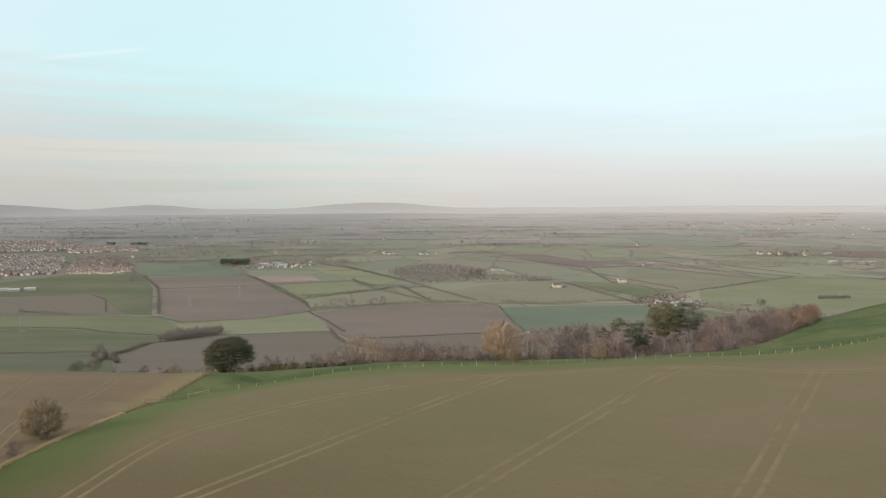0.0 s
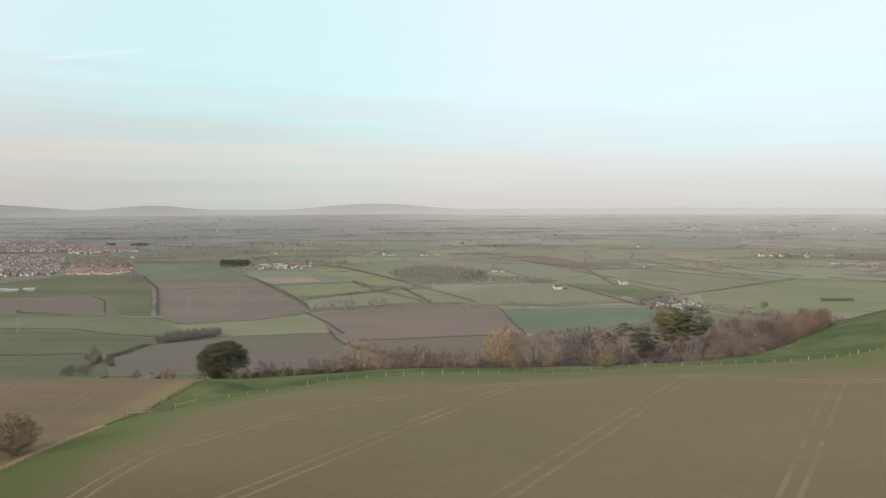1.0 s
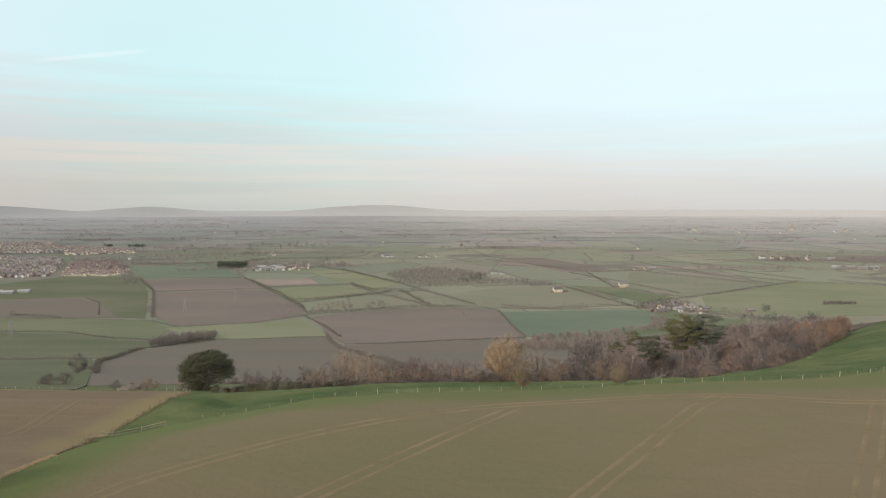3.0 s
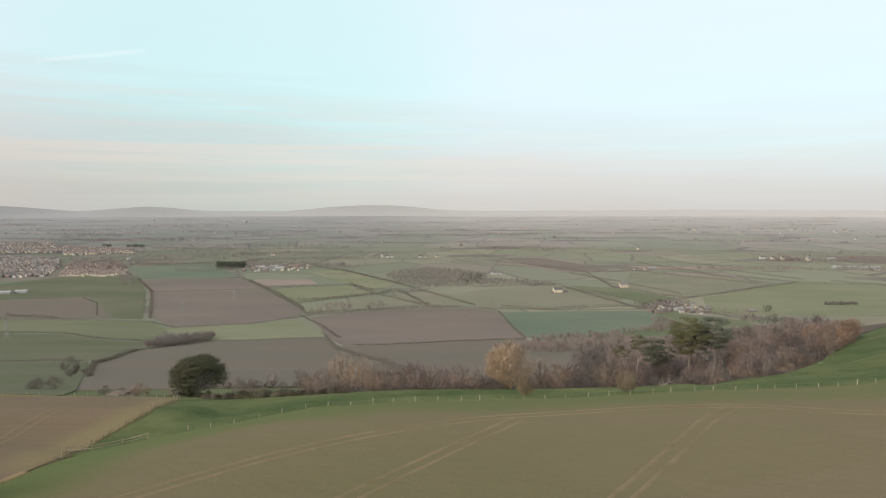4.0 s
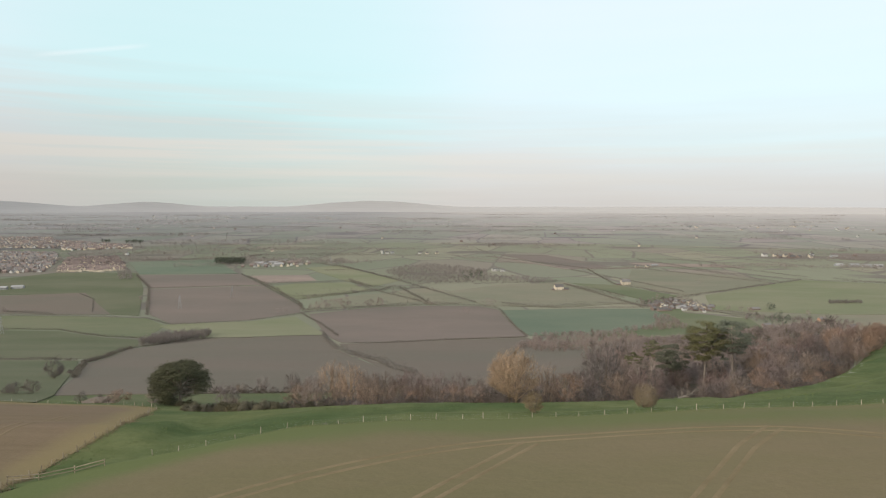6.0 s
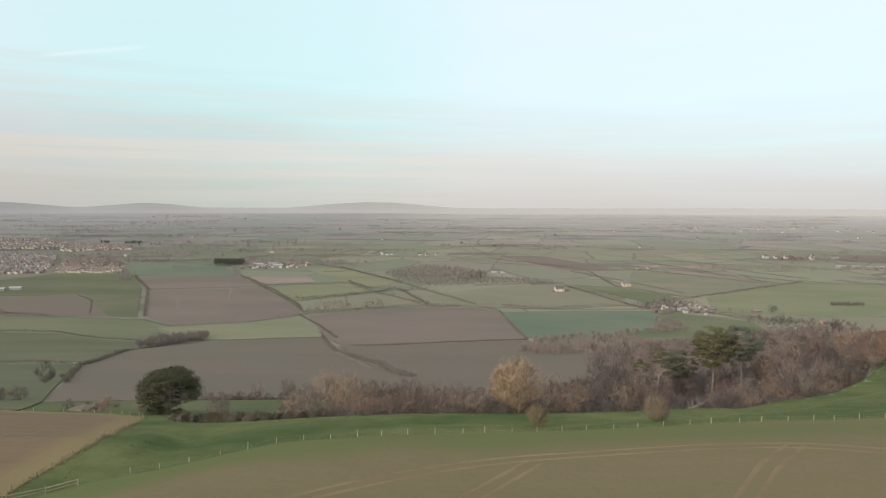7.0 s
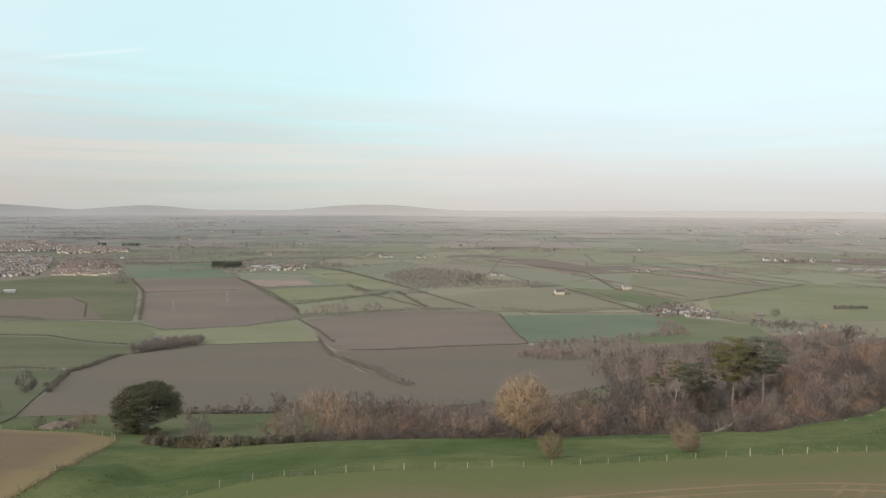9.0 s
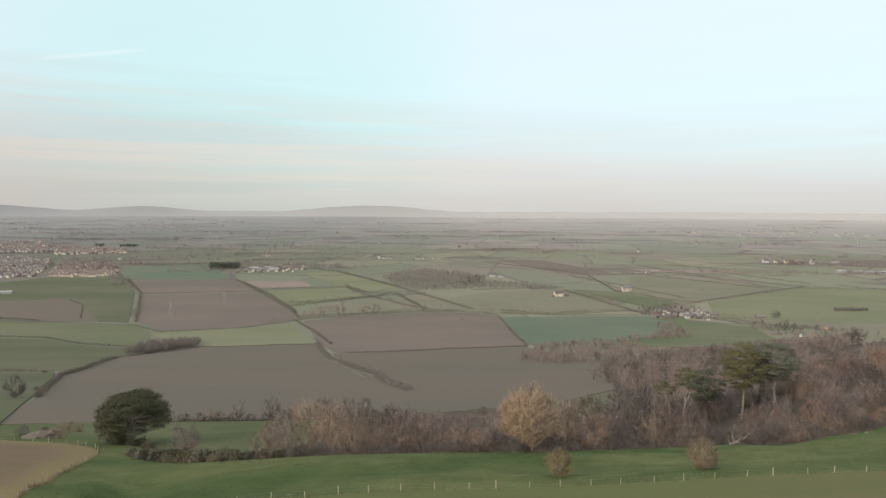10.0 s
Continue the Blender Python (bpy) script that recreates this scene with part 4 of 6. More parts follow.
def leafy_shrub(name, seed, height, width, material, label, tufts=220):
    """A dense evergreen shrub of many small leaf tufts over short stems."""
    rng = np.random.default_rng(seed)
    wood, crown = Pieces(), Pieces()
    for _ in range(9):
        a = rng.uniform(0, 6.28)
        wood.tube(Vector((0, 0, -0.1)), Vector((math.cos(a) * width * 0.3, math.sin(a) * width * 0.3, height * 0.6)), 0.07, 0.03, 4)
    for _ in range(tufts):
        d = Vector(rng.normal(size=3)).normalized()
        d.z = abs(d.z)
        b = 1 + 0.25 * noise.noise(d * 2.3 + Vector((seed, 0, 0)))
        p = Vector((d.x * width * 0.5, d.y * width * 0.5, d.z * height * 0.9 + 0.1)) * b * rng.uniform(0.7, 1.02)
        for _ in range(7):
            crown.leaf(p + Vector(rng.normal(size=3)) * 0.18, rng.uniform(0.18, 0.36), rng, d)
    root = tagged(new(name), label, "shrub")
    part("stems", wood.mesh("stems", BARK), root)
    part("foliage", crown.mesh("foliage", material), root)
    return root


def put(ob, x, y, scale=1.0, turn=0.0):
    """Sets a thing itself on the land."""
    p, k = spot(x, y)
    ob.location, ob.rotation_euler, ob.scale = p, (0, 0, turn), (scale * k,) * 3
    return ob


RNG = np.random.default_rng(11)

# --- single trees near the fence
put(pine_tree("pine_tree", 4, 12.6, 8.2, 1.4, NEEDLE, "dark spreading pine with a domed crown and pale forked trunk", 185, 0.0, 0.1, 0.34, True, 0.032), -69.8, 203, 1.0, 0.38)
put(bare_tree("golden_tree", 21, 13.2, 13.4, TWIG_GOLD, 6, 0.30, 46, 12, 19, 0.16, 0.85, "rounded leafless tree with golden-yellow twigs", "tree", 0.55, GOLD_BARK, 0.2, 0.16), 15.7, 168.7)
put(bare_tree("ochre_bush", 31, 4.9, 5.5, TWIG_OCHRE, 7, 0.12, 30, 12, 22, 0.04, 0.5, "ochre-coloured round bush on the grass strip", "bush"), 36.6, 146.5)
put(bare_tree("bare_bush", 32, 4.3, 5.0, TWIG_OCHRE, 7, 0.11, 30, 10, 18, 0.04, 0.42, "grey-brown leafless bush beside the fence", "bush"), 16.2, 143.6)
put(bare_tree("bare_bush", 33, 6.8, 7.4, TWIG_OCHRE, 6, 0.14, 34, 12, 24, 0.05, 0.6, "brown leafless bush on the field bank", "bush"), -57.8, 89.5)
put(pine_tree("scots_pine", 7, 20.0, 6.6, 10.2, NEEDLE_YELLOW, "tall pine with a yellow-green domed crown", 88, 0.03, 0.5, 0.5, False, 0.014), 77.2, 219, 1.03, 0.3)
put(pine_tree("scots_pine", 9, 18.2, 6.0, 8.6, NEEDLE_BLUE, "tall pine with a dull grey-green crown", 84, -0.02, 0.4, 0.48, False, 0.014), 86.2, 221, 1.05, 0.2)
put(pine_tree("scots_pine", 13, 15.2, 5.6, 6.6, NEEDLE_DULL, "dark dull pine among bare trees", 64, 0.03, 0.3, 0.4, False, 0.014), 69.0, 223, 1.0, 0.4)
put(pine_tree("scots_pine", 10, 17.0, 2.9, 13.0, NEEDLE_YELLOW, "leaning pine with a sparse yellow-green crown", 22, 0.10, 0.3, 0.55, False, 0.012), 56.0, 205, 1.06, 0.1)
put(pine_tree("scots_pine", 15, 14.6, 2.8, 11.4, NEEDLE_YELLOW, "leaning pine with a sparse yellow-green crown", 18, -0.18, 0.3, 0.55, False, 0.012), 55.0, 206, 1.0, 0.1)
# --- leafless trees and shrubs in several kinds, then copied over the slope
KINDS = [bare_tree("bare_tree", 100 + i, 11.0, w, m, s, 0.2, 22, 9, 22, b, 0.72, lb)
         for i, (m, s, w, b, lb) in enumerate(((TWIG_SOFT, 1, 9.6, 0.06, "leafless grey-brown tree in the hillside wood"), (TWIG, 3, 10.5, 0.03, "leafless many-stemmed tree in the hillside wood"),
                                               (TWIG_DARK, 2, 9.4, 0.06, "dark leafless tree in the hillside wood"), (TWIG_RUST, 2, 9.8, 0.03, "leafless tree with rusty twigs"),
                                               (TWIG, 2, 9.6, 0.05, "leafless forked tree in the hillside wood")))]
SHRUBS = [bare_tree("bare_shrub", 200 + i, 5.0, 5.8, m, 7, 0.07, 18, 8, 22, 0.0, 0.44, lb, "shrub", ragged=0.2)
          for i, (m, lb) in enumerate(((TWIG_SOFT, "twiggy grey-brown shrub at the wood's edge"), (TWIG_DARK, "dark twiggy shrub at the wood's edge"),
                                       (TWIG_RUST, "reddish twiggy shrub at the wood's edge")))]
BRAMBLE = bare_tree("bramble", 601, 2.4, 4.4, TWIG_DARK, 6, 0.05, 12, 6, 12, 0.0, 0.8, "low dark bramble thicket along the grass edge", "shrub", ragged=0.3)
PALE = bare_tree("pale_tree", 300, 11.5, 8.6, TWIG_PALE, 3, 0.2, 20, 8, 16, 0.12, 0.6, "slender pale leafless tree", "tree", 0.6, GOLD_BARK)
LIGHT = [bare_tree("bare_tree", 400 + i, 10.5, 10.0, m, 2, 0.2, 13, 7, 12, 0.02, 1.35, lb)
         for i, (m, lb) in enumerate(((WOODS, "leafless tree deep in the hillside wood"), (TWIG_DARK, "dark leafless tree deep in the hillside wood"), (TWIG, "grey leafless tree deep in the hillside wood")))]
FAR_KINDS = [bare_tree("bare_tree", 500 + i, 10.0, 9.0, m, 1, 0.2, 8, 5, 7, 0.0, 3.4, "leafless tree at the foot of the hill") for i, m in enumerate((WOODS, TWIG_DARK, TWIG, WOODS_FAR))]
SOFT, STEMMY, DARK, RUST, FORKED = KINDS
put(SOFT, -13.1, 180, 0.85, 1)
put(STEMMY, 4.7, 181, 0.83, 2)
put(DARK, 36, 196, 0.9, 0)
put(bare_tree("dark_tree", 41, 17.2, 13.0, TWIG_DARK, 3, 0.34, 34, 11, 24, 0.1, 0.85, "broad dark grey leafless tree with upright limbs", "tree", 0.5, None, 0.16, 0.14), 39.8, 190)
put(RUST, 131, 224, 0.75, 0)
put(FORKED, -6.7, 182, 0.92, 4)
put(SHRUBS[0], -15.5, 172.5, 1.35, 0)
put(SHRUBS[1], 60, 178, 1.3, 1)
put(SHRUBS[2], 2.5, 171.5, 1.12, 2)
put(PALE, -24.9, 180, 1.08, 0)
for i, (x, y) in enumerate(((110, 262), (140, 282), (170, 300))):
    put(LIGHT[i], x, y, 1.0, i)
for i, (x, y) in enumerate(((-318, 742), (140, 620), (300, 880), (-312, 765))):
    put(FAR_KINDS[i], x, y, 1.0, i)


def joined(name, placed, label, category):
    """Many things too alike and far to count, as one object: placed holds (thing, plan x, plan y, scale, turn)."""
    vs, fs, slots, mats, n = [], [], [], [], 0
    cache = {}
    for ob, x, y, sc, turn in placed:
        p, k = spot(x, y)
        m = np.array((Matrix.Translation(p) @ Matrix.Rotation(turn, 4, "Z") @ Matrix.Scale(sc * k, 4)))
        for c in ob.children_recursive:
            me = c.data
            if me.name not in cache:
                co = np.empty(len(me.vertices) * 3)
                me.vertices.foreach_get("co", co)
                if me.materials[0] not in mats:
                    mats.append(me.materials[0])
                cache[me.name] = (co.reshape(-1, 3), [tuple(q.vertices) for q in me.polygons], mats.index(me.materials[0]))
            co, pf, slot = cache[me.name]
            vs.append(co @ m[:3, :3].T + m[:3, 3])
            fs += [tuple(i + n for i in q) for q in pf]
            slots += [slot] * len(pf)
            n += len(co)
    me = bpy.data.meshes.new(name)
    me.from_pydata(np.concatenate(vs).tolist(), [], fs)
    for q in mats:
        me.materials.append(q)
    me.polygons.foreach_set("material_index", slots)
    me.update()
    return tagged(new(name, me), label, category, kind="stuff")


def scatter(obs, poly, gap, scale, seed, weights=None, as_one="", as_name="hillside_wood"):
    rng, placed = np.random.default_rng(seed), []
    xs, ys = [p[0] for p in poly], [p[1] for p in poly]
    y = min(ys)
    while y < max(ys):
        x = min(xs)
        while x < max(xs):
            px, py = x + rng.uniform(-0.42, 0.42) * gap, y + rng.uniform(-0.42, 0.42) * gap
            if inside(poly, px, py):
                ob = obs[rng.choice(len(obs), p=weights)]
                if as_one:
                    placed.append((ob, px, py, rng.uniform(*scale), rng.uniform(0, 6.28)))
                else:
                    at_plan(ob, px, py, rng.uniform(*scale), rng.uniform(0, 6.28))
            x += gap
        y += gap
    if as_one:
        joined(as_name, placed, as_one, "woodland")


# belt of trees below the grass strip: kind, place, height in metres
BELT = ((STEMMY, -52, 187, 8.6), (SHRUBS[2], -49.5, 184, 4.6), (SHRUBS[0], -32.5, 178, 7.2), (SOFT, -28.8, 178, 9.4), (SHRUBS[0], -26, 171, 5.6), (PALE, -20.3, 179, 11.6), (SHRUBS[0], -21, 170.5, 5.8),
        (SOFT, -34, 190, 8.0), (SOFT, -17, 186, 9.6), (SHRUBS[0], -8.8, 172, 6.6), (SHRUBS[0], -12, 170.5, 5.2), (STEMMY, -9.8, 186, 9.0), (SHRUBS[0], -3.1, 171.5, 5.6), (SHRUBS[2], -5.6, 170, 4.2),
        (STEMMY, -0.7, 180, 9.2), (SOFT, -3.5, 190, 9.5), (SHRUBS[2], 7.3, 170.5, 5.4), (SHRUBS[0], 5.2, 173.5, 5.4), (SOFT, 10.3, 182, 8.6), (SHRUBS[1], 10.6, 171.5, 4.8), (SHRUBS[1], 20.6, 172, 4.6),
        (SHRUBS[0], 13.4, 174, 5.8), (SHRUBS[1], 17.5, 175, 6.4), (PALE, 24.8, 180, 11.0), (SHRUBS[0], 24.5, 173, 4.4), (SHRUBS[2], 28.4, 174, 8.4), (SHRUBS[1], 32.0, 173.5, 4.6), (STEMMY, 33.9, 182, 9.6), (SHRUBS[1], 36.0, 175, 5.4),
        (SOFT, 39.8, 176, 9.2), (STEMMY, 47.3, 177.5, 10.2), (SHRUBS[0], 43.6, 176, 7.0), (SHRUBS[1], 51.5, 177, 5.6), (SHRUBS[1], 55.5, 178, 6.0), (SHRUBS[0], 59.5, 182, 7.4), (SHRUBS[1], 64.5, 179, 6.2),
        (FORKED, 66, 184, 8.0), (SHRUBS[0], 69, 180, 6.4), (SOFT, 71.5, 186, 8.8), (SHRUBS[1], 73.5, 180.5, 6.0), (RUST, 77.5, 186, 7.4), (SHRUBS[2], 78, 181, 5.8), (SHRUBS[1], 82, 183, 5.6), (FORKED, 82, 190, 9.0),
        (SOFT, 87, 190, 7.6), (SHRUBS[1], 86.5, 185, 5.2), (SHRUBS[2], 90.5, 188, 5.4), (DARK, 52, 190, 9.0), (FORKED, 58, 193, 7.0), (DARK, 62, 199, 6.4), (DARK, 48, 199, 11.0))
for i, (ob, x, y, h) in enumerate(BELT):
    at_plan(ob, x, y, h / (5.0 if ob in SHRUBS else 11.5 if ob is PALE else 11.0), i * 1.9)
scatter(KINDS + [PALE], [(-34, 192), (-12, 188), (24, 186), (32, 200), (-24, 208)], 9.0, (0.5, 0.75), 2, [0.32, 0.20, 0.02, 0.10, 0.16, 0.20])
scatter(SHRUBS, [(92, 187), (104, 197), (118, 209), (130, 222), (134, 228), (128, 229), (100, 203), (90, 193)], 4.6, (0.85, 1.2), 3, [0.2, 0.55, 0.25])
scatter(KINDS, [(66, 190), (80, 192), (96, 200), (96, 216), (84, 212), (70, 204)], 7.2, (0.6, 0.85), 15, [0.2, 0.34, 0.14, 0.12, 0.2])
scatter(KINDS, [(94, 200), (106, 203), (126, 228), (138, 240), (146, 262), (140, 285), (110, 262), (92, 230)], 7.4, (0.7, 1.0), 4, [0.22, 0.30, 0.15, 0.09, 0.24])
scatter(KINDS, [(44, 206), (60, 214), (92, 232), (110, 262), (60, 232), (40, 208)], 8.2, (0.65, 0.95), 16, [0.16, 0.32, 0.26, 0.06, 0.2])
WOOD_BACK = [(60, 232), (110, 262), (146, 285), (146, 250), (174, 300), (255, 440), (320, 600), (220, 640), (150, 575), (112, 470), (74, 330)]
scatter(LIGHT, [p for p in WOOD_BACK if p[1] < 340] + [(200, 360), (90, 380)], 10.5, (0.75, 1.15), 5, [0.5, 0.2, 0.3], "leafless wood covering the hillside")
scatter(FAR_KINDS[:3], [(74, 372), (202, 360), (255, 440), (320, 600), (220, 640), (150, 575), (104, 470)], 11.0, (0.85, 1.3), 6, [0.55, 0.15, 0.3], "leafless wood covering the lower hillside")
scatter([FAR_KINDS[3], FAR_KINDS[0]], [(-322, 700), (-308, 706), (-280, 780), (-292, 830), (-335, 790)], 6.0, (0.75, 1.35), 7, [0.75, 0.25], "bare copse at a field corner", "copse")
scatter(FAR_KINDS[:3], [(70, 640), (125, 560), (150, 600), (225, 640), (235, 840), (330, 880), (352, 1000), (330, 1010), (290, 900), (200, 830), (110, 790)], 10.5, (0.7, 1.1), 8,
        [0.6, 0.1, 0.3], "strip of bare woodland beyond the wheat field", "woodland")
scatter(FAR_KINDS[:3], [(320, 640), (390, 690), (540, 830), (700, 920), (740, 900), (560, 740), (340, 580)], 12.0, (0.6, 0.95), 9, [0.6, 0.1, 0.3], "bare woodland at the foot of the hill", "woodland")
scatter(FAR_KINDS[:3], [(450, 960), (540, 940), (610, 900), (600, 960), (500, 1010), (460, 1010)], 12.0, (0.6, 0.9), 10, [0.6, 0.2, 0.2], "bare trees round the farmhouse", "trees")
scatter(FAR_KINDS[:3], [(340, 1095), (430, 1125), (470, 1190), (420, 1215), (345, 1170)], 12.0, (0.6, 0.95), 11, [0.6, 0.2, 0.2], "bare trees round the farmyard", "trees")
scatter(SHRUBS + KINDS[:2], [(22, 184), (34, 184), (52, 240), (60, 300), (30, 290), (14, 270), (16, 230)], 9.0, (0.5, 0.85), 17, [0.3, 0.3, 0.1, 0.15, 0.15])
# rusty trees where the wood meets the open slope
for x, y, s in ((122, 214, 0.6), (130, 224, 0.8), (112, 204, 0.6), (136, 231, 0.75), (116, 212, 0.75), (131, 231, 0.85)):
    at_plan(KINDS[3], x, y, s, x)
# hedge bushes round the paddock behind the pine, and along the western field edge
for x, y, s in ((-70, 254, 0.8), (-52, 257, 1.2), (-47, 255, 0.9), (-36, 260, 1.3), (-31, 258, 1.1), (-24, 264, 1.3)):
    at_plan(SHRUBS[0] if s < 1 else LIGHT[0], x, y, s if s < 1 else 0.5 * s, x)
for x, y, s in ((-82, 214, 0.9), (-79, 210, 0.5), (-104, 216, 0.75), (-100, 219, 0.6)):
    at_plan(SHRUBS[1 if s != 0.9 else 2], x, y, s, x)
for x, y, s in ((-143.7, 246.2, 1.1), (-138.7, 247.2, 1.2), (-147.7, 248.2, 0.8)):
    at_plan(SHRUBS[1], x, y, s, x)
for x, y, s in ((-98.7, 226.8, 0.85), (-96.2, 227.8, 0.6), (-92.1, 211.9, 0.9)):
    at_plan(SHRUBS[2], x, y, s, x)
at_plan(DARK, -177.5, 322, 1.1, 1.0)
for x, y, a in along([(-190, 358), (-225, 424), (-262, 495), (-296, 600), (-308, 655)], 6.5):
    at_plan(BRAMBLE, x + RNG.uniform(-1.5, 1.5), y + RNG.uniform(-2, 2), RNG.uniform(0.7, 1.5) * (0.7 + (y > 450) * 0.5), x)
for x, y, a in along([(-88, 250), (-62, 253), (-41, 255), (-12, 269)], 5.0):
    at_plan(BRAMBLE, x, y + RNG.uniform(-1, 2), RNG.uniform(0.8, 1.5), x)
for x, y, a in along([(-62, 256), (-41, 259), (-16, 272)], 8.0):
    at_plan(LIGHT[int(RNG.integers(3))], x + RNG.uniform(-2, 2), y + RNG.uniform(-1, 3), RNG.uniform(0.55, 0.8), x)
for x, y, s in ((-57.8, 83, 0.5), (-58.6, 76, 0.75), (-59.5, 71, 0.8), (-60.5, 80, 0.55)):
    at_plan(SHRUBS[1], x, y, s, y)

put(BRAMBLE, -22, 168, 1.0)
for i in range(64):
    x = -32 + 122 * i / 63 + RNG.uniform(-0.9, 0.9)
    at_plan(BRAMBLE, x, strip_edge(x) + RNG.uniform(2.2, 4.8), RNG.uniform(0.6, 1.15), RNG.uniform(0, 6))
GORSE_BUSH = leafy_shrub("gorse_bush", 1, 2.4, 3.4, GORSE, "dark evergreen gorse bush at the foot of the strip")
put(GORSE_BUSH, -48, 172, 1.0)
for i in range(46):
    x = -58 + 34 * i / 45 + RNG.uniform(-0.8, 0.8)
    at_plan(GORSE_BUSH, x, strip_edge(x) + RNG.uniform(2.0, 6.5), RNG.uniform(0.7, 1.15) * (1.0 if x < -32 else 0.7), RNG.uniform(0, 6))
for x, y, s in ((-68, 199, 0.8), (-65, 197, 0.9), (-62, 194, 0.8), (-71, 201, 0.7), (-60, 190, 0.7)):
    at_plan(GORSE_BUSH, x, y, s, x)


# ---------------------------------------------------------------- hedges, woods and trees of the plain
def cards(points, sizes, rng):
    """Small leaf faces with random turns, as arrays."""
    n = len(points)
    a = rng.normal(size=(n, 3))
    a /= np.linalg.norm(a, axis=1)[:, None]
    b = np.cross(a, rng.normal(size=(n, 3)))
    b /= np.linalg.norm(b, axis=1)[:, None] + 1e-9
    s = np.asarray(sizes)[:, None]
    v = np.stack([points - a * s / 2, points + b * s * 0.35, points + a * s / 2, points - b * s * 0.35], 1).reshape(-1, 3)
    f = np.arange(4 * n).reshape(-1, 4)
    return v, f


def card_mesh(name, points, sizes, material, rng):
    v, f = cards(np.array(points), sizes, rng)
    me = bpy.data.meshes.new(name)
    me.from_pydata(v.tolist(), [], f.tolist())
    me.materials.append(material)
    me.update()
    return me


def hedge(line, height=2.0, width=2.2, material=None, label="dark leafless hedgerow between fields", seed=1, trees=0.0, gap=1.2, per=7):
    """A field hedge of many twig faces, uneven in height, with a few taller bushes."""
    rng = np.random.default_rng(seed)
    pts, sz = [], []
    for x, y, a in along(line, gap):
        hh = height * (0.75 + 0.7 * max(0, noise.noise((x * 0.03, y * 0.03, seed))) + rng.uniform(-0.15, 0.2))
        if trees and rng.random() < trees * gap:
            hh *= rng.uniform(1.6, 2.8)
        for _ in range(per):
            w, t, u = width * rng.normal() * 0.3, gap * rng.uniform(-0.7, 0.7), hh * rng.uniform(0.05, 1) ** 0.7
            p, k = spot(x - math.sin(a) * w + math.cos(a) * t, y + math.cos(a) * w + math.sin(a) * t, u)
            pts.append(p)
            sz.append(k * rng.uniform(0.55, 1.2) * (0.7 + 0.25 * height) * (0.62 if per > 12 else 0.85))
    ob = new("hedge", card_mesh("hedge", pts, sz, material or HEDGE, rng))
    return tagged(ob, label, "hedge", "field hedges", "stuff")


